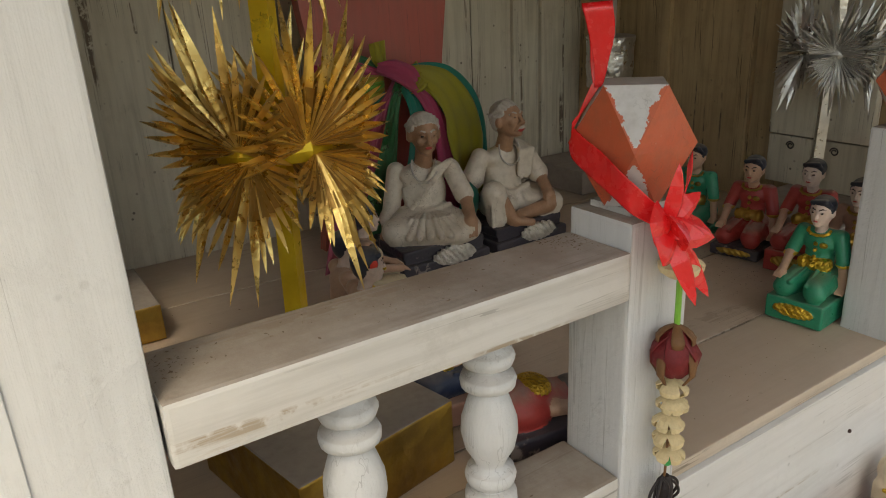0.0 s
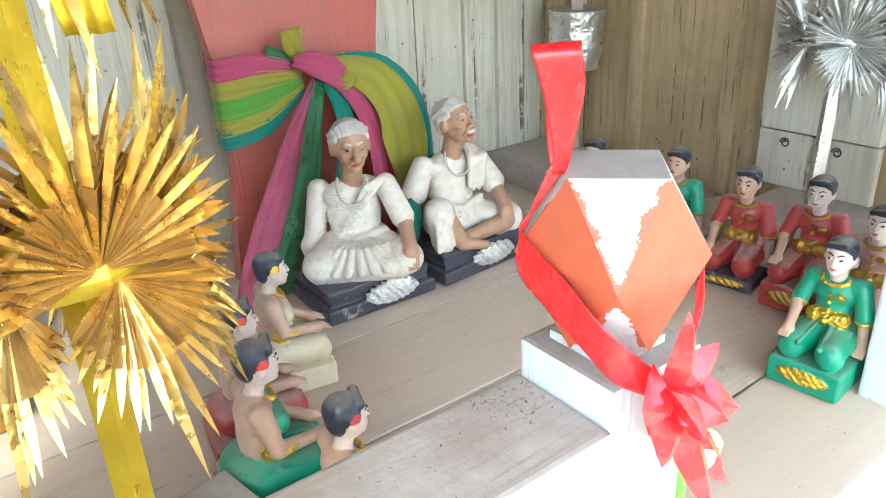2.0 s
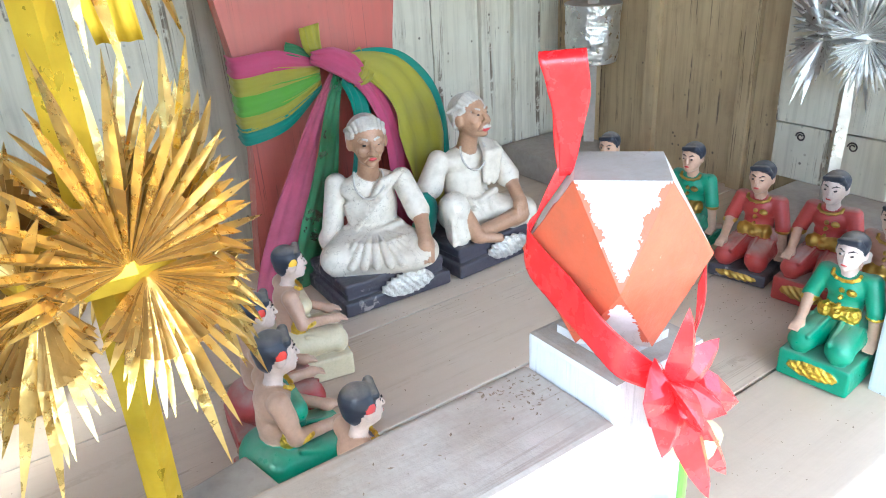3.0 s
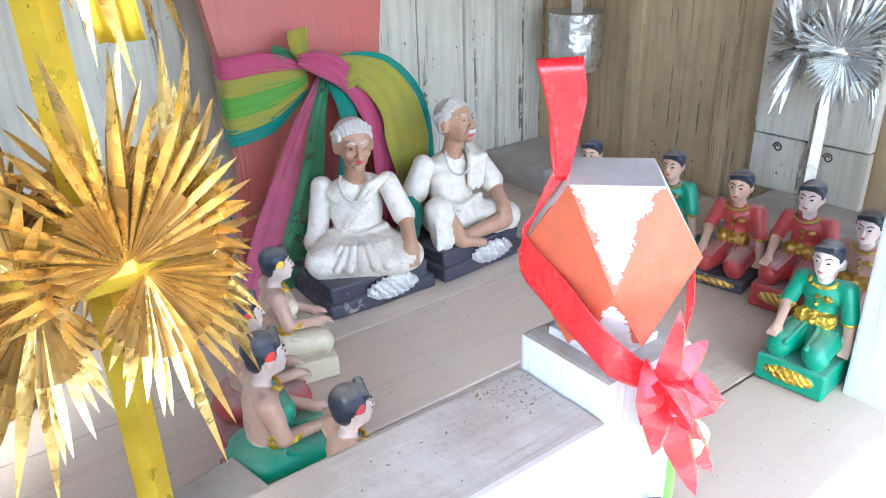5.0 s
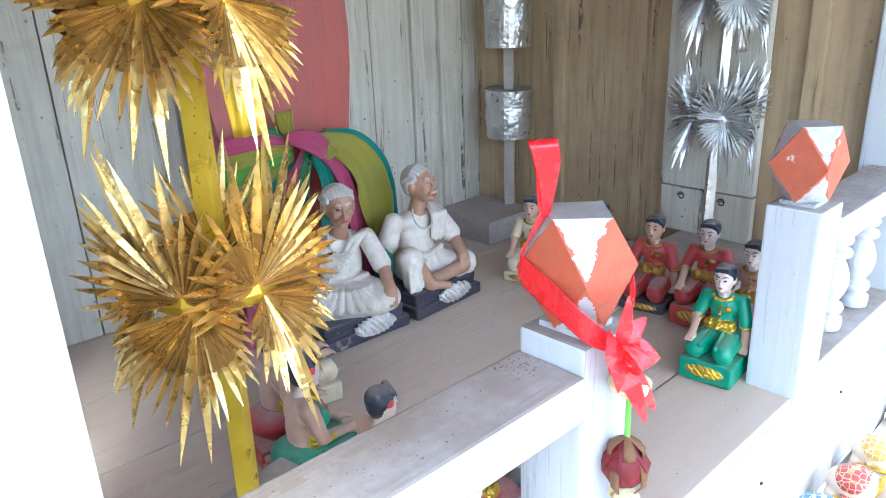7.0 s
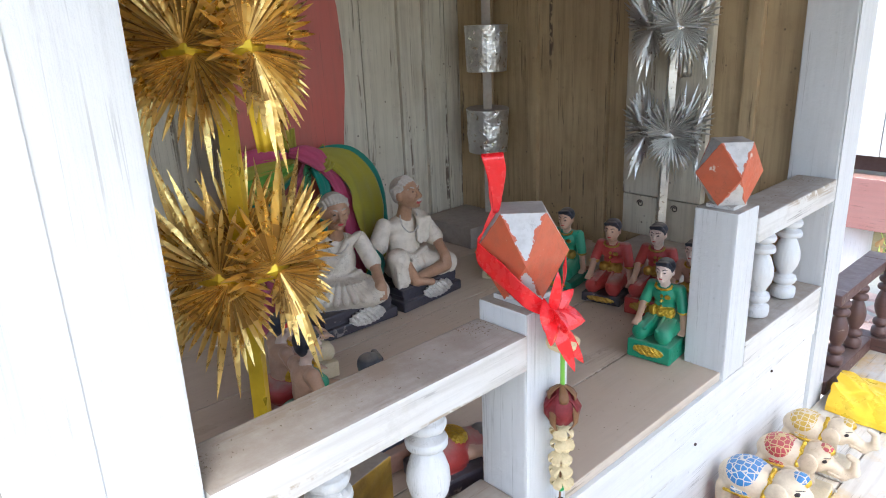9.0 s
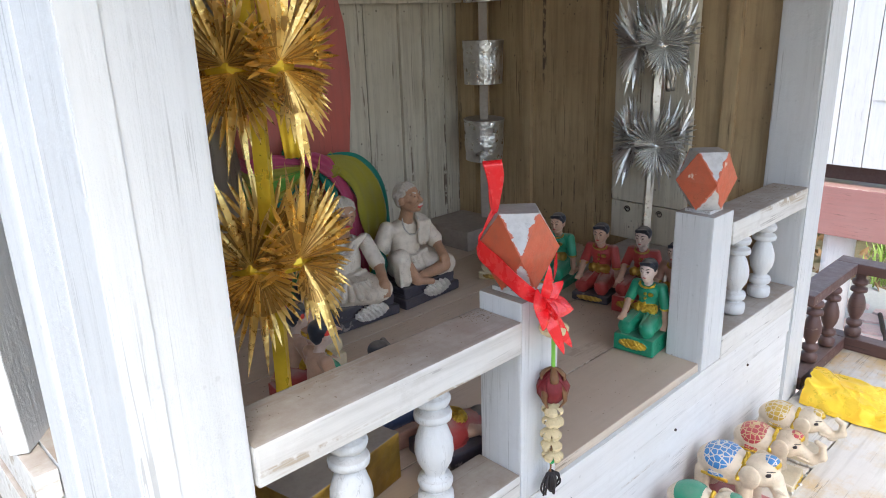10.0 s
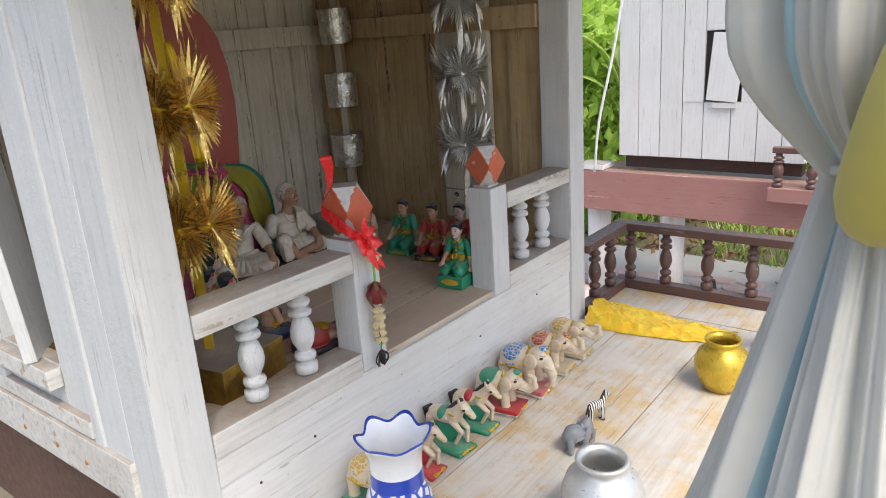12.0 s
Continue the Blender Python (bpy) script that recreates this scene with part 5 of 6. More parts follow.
def bloom(n, size, centre, droop, wide=0.45, seed=0, cup=0.4):
    """Overlapping petals round a centre; droop tips them down."""
    r_ = random.Random(seed)
    b = bmesh.new()
    for k in range(n):
        a = math.tau * k / n + r_.uniform(-0.3, 0.3)
        out = Vector((math.cos(a), math.sin(a), 0))
        tan = Vector((-math.sin(a), math.cos(a), 0))
        prev = None
        for j in range(5):
            t = j / 4
            p = Vector(centre) + out * size * cup * math.sin(t * 2.6) + Vector((0, 0, -droop * size * t)) 
            w = size * wide * math.sin(math.pi * (0.12 + 0.8 * t)) * r_.uniform(0.85, 1.1)
            row = [b.verts.new(p + tan * w * q - out * abs(q) * w * 0.5 + out * 0.0006 * s_) for s_ in (1, -1) for q in (-1, -0.4, 0.4, 1)]
            if prev:
                for o in (0, 4):
                    for i in range(3):
                        b.faces.new((prev[o + i], prev[o + i + 1], row[o + i + 1], row[o + i]))
                for i in (0, 3):
                    b.faces.new((prev[i], row[i], row[4 + i], prev[4 + i]))
            prev = row
    return b


part("string", tube([(0, 0.001, 0.0), (0.001, 0.0, -0.10), (-0.001, 0.0, -0.20), (-0.004, 0, -0.225)], 0.0011, 6), SEPAL, garland)
part("straw", tube([(0, 0.0, -0.040), (0.0005, 0, -0.080)], 0.0022, 8), STEM, garland, "bright green straw")
part("jasmine", bloom(7, 0.020, (0, 0, -0.022), 0.9, 0.36, 1, 0.85), PETAL_CREAM, garland)
rose = part("rose_head", bloom(7, 0.034, (0, 0, -0.080), 1.05, 0.40, 2, 0.55), ROSE, garland, "dark dried red rose", smooth=True)
part("petal_layer", bloom(5, 0.031, (0, 0, -0.082), 1.08, 0.42, 3, 0.38), ROSE, rose, smooth=True)
part("sepal", bloom(5, 0.024, (0, 0, -0.076), 0.80, 0.20, 4, 0.62), SEPAL, garland, "brown withered sepals", smooth=True)
part("sepal", bloom(4, 0.042, (0, 0, -0.080), 1.0, 0.10, 9, 0.46), SEPAL, garland, "brown withered sepals", smooth=True)
for k in range(5):
    part("jasmine", bloom(6, 0.015, (0.002 * math.sin(k * 2), 0, -0.120 - 0.0145 * k), 0.95, 0.33, 20 + k, 0.85), PETAL_CREAM, garland)
part("bead", lathe([(0.0012, -0.196), (0.0035, -0.194), (0.0035, -0.190), (0.0012, -0.188)], 10), plain("green_bead", (0.02, 0.42, 0.10), 0.3), garland, "green bead")
for k in range(7):
    a = k * 0.9
    part("dry_petal", tube(curve_points([(-0.004, 0, -0.205), (0.010 * math.cos(a), 0.005 * math.sin(a), -0.212), (0.015 * math.cos(a), 0.007 * math.sin(a), -0.222 - 0.004 * (k % 3)), (0.010 * math.cos(a + 0.7), 0.004, -0.236 + 0.005 * (k % 2))], 4), 0.0012, 6), BLACKISH, garland, "blackened dry petal")
part("dry_calyx", lathe([(0.002, -0.232), (0.006, -0.226), (0.0065, -0.214), (0.003, -0.205)], 12), BLACKISH, garland, "blackened calyx")

# ---------------------------------------------------------------- row of animal figures along the plinth
IVORY = paint("ivory_paint", (0.72, 0.62, 0.47), "n", (0.52, 0.36, 0.22), 0.45, rough=0.4, specks=0.08, depth=0.25, cracks=0.3)


def elephant(raised=False):
    """A standing elephant in a fitted saddle cloth on a low plinth; trunk curled up or hanging."""
    s = [("block", 0, ((0, 0.0, 0.008), (0.031, 0.052, 0.008), 0.003)), ("block", 5, ((0, 0.0, 0.004), (0.0318, 0.0528, 0.003), 0.001)), ("ball", 1, ((0, -0.052, 0.009), (0.022, 0.003, 0.004)), 0.0006, (800, 0, 700), 0),
         ("ball", 2, ((0, 0.014, 0.066), (0.027, 0.038, 0.027))), ("ball", 2, ((0, -0.030, 0.076), (0.020, 0.020, 0.023))), ("ball", 2, ((0, -0.036, 0.088), (0.014, 0.013, 0.013))),
         ("ball", 3, ((0, 0.017, 0.074), (0.0268, 0.027, 0.0215))), ("limb", 1, ((-0.025, -0.010, 0.066), (0.0, -0.012, 0.094), 0.0026, 0.0026)), ("limb", 1, ((0.025, -0.010, 0.066), (0.0, -0.012, 0.094), 0.0026, 0.0026)),
         ("ball", 3, ((0, -0.041, 0.097), (0.009, 0.009, 0.006))), ("ball", 1, ((0, -0.049, 0.093), (0.005, 0.004, 0.005)))]
    if raised:
        s += [("limb", 2, ((0, -0.046, 0.072), (0, -0.066, 0.060), 0.011, 0.0085)), ("limb", 2, ((0, -0.066, 0.060), (0, -0.080, 0.070), 0.0085, 0.0065)), ("limb", 2, ((0, -0.080, 0.070), (0, -0.079, 0.090), 0.0065, 0.0050)), ("limb", 2, ((0, -0.079, 0.090), (0, -0.070, 0.095), 0.0050, 0.0042))]
    else:
        s += [("limb", 2, ((0, -0.046, 0.072), (0, -0.058, 0.046), 0.011, 0.0085)), ("limb", 2, ((0, -0.058, 0.046), (0, -0.058, 0.022), 0.0085, 0.0062)), ("limb", 2, ((0, -0.058, 0.022), (0, -0.048, 0.017), 0.0062, 0.0050))]
    for k in (-1, 1):
        s += [("limb", 2, ((k * 0.014, -0.016, 0.052), (k * 0.015, -0.020, 0.018), 0.0110, 0.0092)), ("limb", 2, ((k * 0.014, 0.038, 0.052), (k * 0.015, 0.038, 0.018), 0.0110, 0.0092)),
              ("limb", 3, ((k * 0.025, 0.010, 0.062), (k * 0.026, 0.024, 0.062), 0.0032, 0.0032)), ("limb", 1, ((k * 0.027, 0.002, 0.057), (k * 0.027, 0.034, 0.057), 0.0022, 0.0022)),
              ("ball", 2, ((k * 0.0225, -0.024, 0.074), (0.0038, 0.013, 0.018))), ("ball", 4, ((k * 0.0150, -0.044, 0.082), (0.0028, 0.0030, 0.0018))), ("limb", 4, ((k * 0.0105, -0.050, 0.088), (k * 0.0165, -0.042, 0.088), 0.0008, 0.0008)),
              ("limb", 2, ((k * 0.009, -0.050, 0.062), (k * 0.011, -0.064, 0.060), 0.0026, 0.0012)), ("ball", 5, ((k * 0.015, -0.058, 0.016), (0.004, 0.003, 0.002)))]
    return s


def horse():
    """A prancing horse held up by a painted mound on an oval plinth."""
    s = [("ball", 0, ((0, 0.002, 0.006), (0.027, 0.046, 0.013))), ("block", 0, ((0, 0.002, 0.004), (0.025, 0.044, 0.004), 0.003)), ("limb", 1, ((-0.014, -0.040, 0.007), (0.014, -0.040, 0.007), 0.0035, 0.0035), 0.0006, (800, 0, 700), 0),
         ("ball", 0, ((0, 0.006, 0.032), (0.012, 0.028, 0.026))),
         ("ball", 2, ((0, 0.012, 0.070), (0.0165, 0.033, 0.0165))), ("ball", 2, ((0, -0.012, 0.076), (0.014, 0.016, 0.016))), ("limb", 2, ((0, -0.016, 0.080), (0, -0.034, 0.104), 0.0125, 0.0088)),
         ("limb", 2, ((0, -0.034, 0.105), (0, -0.056, 0.088), 0.0088, 0.0052)), ("ball", 3, ((0, 0.008, 0.074), (0.0172, 0.014, 0.0150))), ("limb", 5, ((-0.014, -0.006, 0.072), (0.0, -0.007, 0.089), 0.002, 0.002)), ("limb", 5, ((0.014, -0.006, 0.072), (0.0, -0.007, 0.089), 0.002, 0.002)),
         ("limb", 4, ((0, 0.042, 0.078), (0, 0.056, 0.066), 0.0045, 0.0050)), ("limb", 4, ((0, 0.056, 0.066), (0, 0.054, 0.036), 0.0050, 0.0020))]
    s += [("limb", 4, ((0, -0.006 - 0.005 * i, 0.090 + 0.0052 * i), (0, 0.002 - 0.005 * i, 0.086 + 0.0052 * i), 0.0042, 0.0020)) for i in range(6)]
    for k in (-1, 1):
        s += [("limb", 2, ((k * 0.008, -0.014, 0.066), (k * 0.009, -0.034, 0.050), 0.0068, 0.0045)), ("limb", 2, ((k * 0.009, -0.034, 0.050), (k * 0.009, -0.026 - 0.006 * k, 0.020), 0.0042, 0.0034)),
              ("limb", 2, ((k * 0.009, 0.036, 0.062), (k * 0.010, 0.042, 0.040), 0.0085, 0.0050)), ("limb", 2, ((k * 0.010, 0.042, 0.040), (k * 0.010, 0.034, 0.016), 0.0046, 0.0036)),
              ("limb", 2, ((k * 0.005, -0.030, 0.112), (k * 0.006, -0.029, 0.121), 0.0028, 0.0010)), ("ball", 4, ((k * 0.0072, -0.042, 0.100), (0.0018, 0.0026, 0.0018))),
              ("limb", 1, ((k * 0.008, -0.030, 0.100), (k * 0.0055, -0.054, 0.092), 0.0010, 0.0010)), ("limb", 1, ((k * 0.0125, -0.010, 0.084), (k * 0.0125, -0.022, 0.082), 0.0012, 0.0012))]
    return s


made_elephant, made_raised, made_horse = sculpt(elephant(), 0.0011, 0.0035), sculpt(elephant(True), 0.0011, 0.0035), sculpt(horse(), 0.0010, 0.003)
BLUE = paint_gloss("blue_statue_paint", (0.04, 0.22, 0.55), 0.4, 0.15)


def netted(name, base, lines):
    """Gloss paint with a net of hand-drawn lines."""
    m = paint_gloss(name, base, 0.4, 0.15)
    nt = m.node_tree
    b = next(k for k in nt.nodes if k.type == "BSDF_PRINCIPLED")
    was = b.inputs["Base Color"].links[0].from_socket
    vor = nt.nodes.new("ShaderNodeTexVoronoi")
    vor.feature = "DISTANCE_TO_EDGE"
    vor.inputs["Scale"].default_value, vor.inputs["Randomness"].default_value = 120.0, 0.45
    nt.links.new(coords(nt), vor.inputs["Vector"])
    nt.links.new(mix(nt, step(nt, vor.outputs["Distance"], 0.09, 0.05), was, lines), b.inputs["Base Color"])
    return m


NET_BLUE, NET_RED = netted("blue_netted_paint", (0.05, 0.22, 0.50), (0.60, 0.56, 0.48)), netted("red_netted_paint", (0.45, 0.05, 0.06), (0.55, 0.40, 0.20))
MUSTARD = netted("mustard_statue_paint", (0.58, 0.37, 0.05), (0.62, 0.53, 0.40))
CRIMSON = paint_gloss("crimson_statue_paint", (0.48, 0.03, 0.04), 0.4, 0.15)
ROSY = paint_gloss("rosy_statue_paint", (0.52, 0.13, 0.14), 0.42, 0.3)
for made, x, turn, size, base, rug, colour in ((made_raised, 0.628, 4, 0.98, BUFF, MUSTARD, "mustard"), (made_raised, 0.535, 6, 1.0, BUFF, NET_RED, "crimson"), (made_elephant, 0.425, 2, 1.15, ROSY, NET_BLUE, "blue"),
                                               (made_raised, 0.322, 8, 1.0, CRIMSON, GREEN, "green"), (made_elephant, -0.062, -4, 1.05, GREEN, MUSTARD, "mustard")):
    ob = statue("elephant_figure", made, [base, GOLD_DAUB, IVORY, rug, INK, SILVER_DAUB], pose(x, -0.066, -0.2185, 0, 0, turn), f"ivory elephant figure with {colour} saddle cloth on a base", "figurine", "animal figures")
    ob.scale = (size, size, size * 0.92)
for x, turn, size, base, rug, colour in ((0.235, 5, 1.02, GREEN, CRIMSON, "red"), (0.150, -3, 1.08, GREEN, GREEN, "green"), (0.060, 4, 1.0, CRIMSON, BLUE, "blue")):
    ob = statue("horse_figure", made_horse, [base, GOLD_DAUB, IVORY, rug, INK, SILVER_DAUB], pose(x, -0.064, -0.2185, 0, 0, turn), f"ivory horse figure with {colour} saddle on a painted base", "figurine", "animal figures")
    ob.scale = (size, size, size * 0.88)

# toys on the porch floor
STRIPES = bpy.data.materials.new("zebra_stripes")
nt, b_ = nodes_of(STRIPES)
wv = nt.nodes.new("ShaderNodeTexWave")
wv.inputs["Scale"].default_value, wv.inputs["Distortion"].default_value = 62.0, 2.5
wv.bands_direction = "Y"
nt.links.new(coords(nt, (1, 1, 0.35), False), wv.inputs["Vector"])
nt.links.new(mix(nt, step(nt, wv.outputs["Fac"], 0.42, 0.55), (0.02, 0.02, 0.022), (0.72, 0.71, 0.68)), b_.inputs["Base Color"])
b_.inputs["Roughness"].default_value = 0.4
zebra = [("ball", 0, ((0, 0.004, 0.036), (0.0085, 0.019, 0.010))), ("limb", 0, ((0, -0.010, 0.040), (0, -0.020, 0.056), 0.0065, 0.0048)), ("limb", 0, ((0, -0.020, 0.057), (0, -0.030, 0.050), 0.0052, 0.003)),
         ("limb", 1, ((0, -0.008, 0.048), (0, -0.017, 0.062), 0.0022, 0.0022)), ("limb", 1, ((0, 0.022, 0.040), (0, 0.027, 0.022), 0.0018, 0.002))]
for k in (-1, 1):
    zebra += [("limb", 0, ((k * 0.0048, -0.009, 0.030), (k * 0.005, -0.010, 0.004), 0.0040, 0.0024)), ("limb", 0, ((k * 0.0048, 0.017, 0.030), (k * 0.005, 0.020, 0.004), 0.0044, 0.0024)),
              ("ball", 1, ((k * 0.005, -0.0105, 0.003), (0.003, 0.0036, 0.003))), ("ball", 1, ((k * 0.005, 0.0195, 0.003), (0.003, 0.0036, 0.003))), ("ball", 0, ((k * 0.0035, -0.019, 0.063), (0.0016, 0.0016, 0.004)))]
statue("zebra_toy", sculpt(zebra, 0.0011, 0.003), [STRIPES, INK], pose(0.378, -0.262, PZ, 0, 0, 62), "small black and white plastic zebra toy", "toy")
GREY_TOY = plain("grey_plastic", (0.22, 0.23, 0.25), 0.45)
toy = [(k, 0, a) for k, _, a, *_r in elephant() if k != "block" and not (k == "ball" and a[1][1] < 0.0045)]
ob = statue("elephant_toy", sculpt(toy, 0.0018, 0.005), [GREY_TOY], pose(0.268, -0.275, PZ - 0.006, 0, 0, 66), "small grey plastic elephant toy on the porch floor", "toy")
ob.scale = (0.62, 0.62, 0.62)
dish_m = plain("orange_clay", (0.45, 0.16, 0.04), 0.6)
tagged(part("small_dish", lathe([(0.006, 0), (0.009, 0.001), (0.015, 0.008), (0.018, 0.013), (0.0165, 0.013), (0.0135, 0.008), (0.004, 0.003)], 24), dish_m, smooth=True), "tiny orange clay dish beside the toys", "dish").matrix_basis = pose(0.285, -0.252, PZ)

# ---------------------------------------------------------------- pots and vases on the porch
GOLD_PAINT = plain("gold_painted_clay", (0.62, 0.43, 0.05), 0.32, metal=0.55, vary=0.3, scale=30, depth=0.1)
SILVER_PAINT = plain("silver_painted_clay", (0.66, 0.66, 0.64), 0.38, metal=0.55, vary=0.3, scale=30, depth=0.1)
jar = [(0.034, 0.0), (0.042, 0.002), (0.056, 0.025), (0.065, 0.055), (0.066, 0.075), (0.058, 0.097), (0.044, 0.110), (0.038, 0.115), (0.039, 0.122), (0.044, 0.128), (0.043, 0.132), (0.037, 0.131), (0.033, 0.122), (0.034, 0.112), (0.052, 0.09), (0.058, 0.06), (0.036, 0.01)]
for x, y, m, colour, s in ((0.635, -0.425, GOLD_PAINT, "gold", 0.86), (0.092, -0.408, SILVER_PAINT, "silver", 0.96)):
    ob = tagged(part("round_jar", lathe(jar, 48), m, smooth=True), f"round {colour} painted clay jar with open mouth", "jar", "clay jars")
    ob.matrix_basis = pose(x, y, PZ)
    ob.scale = (s, s, s)

GLAZE_WHITE = plain("white_glaze", (0.74, 0.76, 0.78), 0.15, vary=0.1, coat=0.6, depth=0.03)
GLAZE_BLUE = plain("cobalt_glaze", (0.02, 0.06, 0.42), 0.15, vary=0.3, coat=0.6, depth=0.03)
SCALES = bpy.data.materials.new("blue_scale_glaze")
nt, b_ = nodes_of(SCALES)
vr = nt.nodes.new("ShaderNodeTexVoronoi")
vr.feature = "DISTANCE_TO_EDGE"
vr.inputs["Scale"].default_value = 48.0
nt.links.new(coords(nt, (1, 1, 1.1), False), vr.inputs["Vector"])
nt.links.new(mix(nt, step(nt, vr.outputs["Distance"], 0.10, 0.16), (0.03, 0.08, 0.45), (0.66, 0.70, 0.76)), b_.inputs["Base Color"])
b_.inputs["Roughness"].default_value, b_.inputs["Coat Weight"].default_value = 0.15, 0.6
LEAF_GLAZE = plain("green_glaze", (0.02, 0.16, 0.07), 0.2, coat=0.5)
ROSE_GLAZE = plain("red_glaze", (0.5, 0.04, 0.06), 0.2, coat=0.5)


def flower_vase(x, y, turn, label):
    ob = thing("flower_vase", label, "vase", "blue and white vases")
    ob.matrix_basis = pose(x, y, PZ, 0, 0, turn)
    ob.scale = (0.88, 0.88, 0.88)
    prof = [(0.044, 0.0, 1), (0.047, 0.004, 1), (0.047, 0.022, 1), (0.050, 0.028, 2), (0.058, 0.060, 2), (0.062, 0.095, 2), (0.060, 0.130, 2), (0.052, 0.165, 2), (0.045, 0.182, 2), (0.044, 0.186, 1), (0.043, 0.205, 1),
            (0.042, 0.210, 0), (0.043, 0.235, 0), (0.050, 0.258, 0), (0.058, 0.268, 1), (0.0575, 0.272, 1), (0.054, 0.268, 0), (0.046, 0.254, 0), (0.038, 0.23, 0), (0.037, 0.20, 0), (0.045, 0.12, 0), (0.03, 0.02, 0)]
    b = bmesh.new()
    seg, rings = 60, []
    for rr, z, _ in prof:
        ruffle = max(0.0, (z - 0.225) / 0.047)
        rings.append([b.verts.new((rr * (1 + 0.09 * ruffle * math.cos(6 * a)) * math.cos(a), rr * (1 + 0.09 * ruffle * math.cos(6 * a)) * math.sin(a), z + 0.006 * ruffle * math.cos(6 * a))) for a in (math.tau * k / seg for k in range(seg))])
    for i in range(len(prof) - 1):
        for k in range(seg):
            b.faces.new((rings[i][k], rings[i][(k + 1) % seg], rings[i + 1][(k + 1) % seg], rings[i + 1][k])).material_index = prof[i][2]
    b.faces.new(rings[0][::-1])
    b.faces.new(rings[-1])
    part("body", b, [GLAZE_WHITE, GLAZE_BLUE, SCALES], ob, "ruffled white mouth over blue scale pattern", smooth=True)
    for k in range(3):
        a0 = k * math.tau / 3
        for j, (da, dz, sz, m) in enumerate(((0, 0.0, 0.016, ROSE_GLAZE), (0.38, 0.014, 0.015, LEAF_GLAZE), (-0.38, 0.012, 0.015, LEAF_GLAZE), (0.36, -0.016, 0.014, LEAF_GLAZE), (-0.36, -0.014, 0.014, LEAF_GLAZE))):
            bb = bmesh.new()
            ring = []
            for q in range(10):
                t = math.tau * q / 10
                ang, zz = a0 + da + (1.25 if j else 0.9) * sz / 0.06 * math.cos(t), 0.098 + dz + (0.5 if j else 0.9) * sz * math.sin(t) + (0.3 * dz * math.cos(t) if j else 0)
                ring.append((0.0626 * math.cos(ang), 0.0626 * math.sin(ang), zz))
            outer = [bb.verts.new(p) for p in ring]
            inner = [bb.verts.new((p[0] * 0.955, p[1] * 0.955, p[2])) for p in ring]
            bb.faces.new(outer)
            for q in range(10):
                bb.faces.new((outer[q], outer[(q + 1) % 10], inner[(q + 1) % 10], inner[q]))
            part("painted_flower" if j == 0 else "painted_leaf", bb, m, ob)
    return ob


flower_vase(-0.158, -0.212, 20, "blue and white flower vase with ruffled mouth")
flower_vase(0.815, -0.560, 75, "blue and white flower vase near the porch railing")

# crumpled golden cloth
FOILCLOTH = foil("golden_satin", (0.95, 0.66, 0.05), (0.92, 0.54, 0.03), 0.24, 38.0, 0.7, 0.2)
b = bmesh.new()
NU, NV = 140, 60
rows = []
for i in range(NU):
    u = i / (NU - 1)
    row = []
    for j in range(NV):
        v = j / (NV - 1) - 0.5
        hgt = (0.046 * (1 - u) ** 1.5 + 0.014 * u + 0.006) * max(0.0, 1 - (2 * v) ** 2) ** 0.6
        crease = 0.009 * noise.ridged_multi_fractal(Vector((u * 6 + 2.5 * v, v * 2.2, 1.7)), 0.9, 2.1, 3, 0.8, 2.0) - 0.010
        row.append(b.verts.new((0.86 + 0.02 * u + v * (0.12 + 0.03 * math.sin(5 * u)) + 0.010 * noise.noise(Vector((u * 9, v * 6, 4))), -0.022 - 0.355 * u + 0.012 * noise.noise(Vector((u * 7, v * 8, 9))),
                              PZ + 0.0015 + max(0.0, hgt + crease * (1 - (2 * v) ** 4)))))
    rows.append(row)
for i in range(NU - 1):
    for j in range(NV - 1):
        b.faces.new((rows[i][j], rows[i][j + 1], rows[i + 1][j + 1], rows[i + 1][j]))
tagged(part("golden_cloth", b, FOILCLOTH), "crumpled shiny golden yellow cloth on the porch floor", "cloth")
tagged(part("pink_paper", box(0.865, 0.925, -0.485, -0.425, PZ + 0.001, PZ + 0.006, 0.002), plain("pale_pink_paper", (0.7, 0.35, 0.38), 0.7)), "folded pale pink paper beside the vase", "paper")

# ---------------------------------------------------------------- tied cloth on the porch pole
POLE = (-0.372, -0.785)
tagged(part("porch_pole", lathe([(0.016, -0.218), (0.016, 0.880)], 14), BROWN, smooth=False), "slim brown pole holding the porch roof", "pole").matrix_basis = pose(POLE[0], POLE[1], 0)
GAUZE, GAUZE_BLUE, GAUZE_YELLOW = cloth("grey_white_gauze", (0.70, 0.695, 0.655), 0.35), cloth("pale_blue_gauze", (0.38, 0.55, 0.60), 0.3), cloth("yellow_gauze", (0.66, 0.58, 0.14), 0.3)
drape = thing("tied_drape", "grey-white, blue and yellow gauze tied round the porch pole", "drape")
drape.matrix_basis = pose(POLE[0], POLE[1], 0)
b = bmesh.new()
rows = []
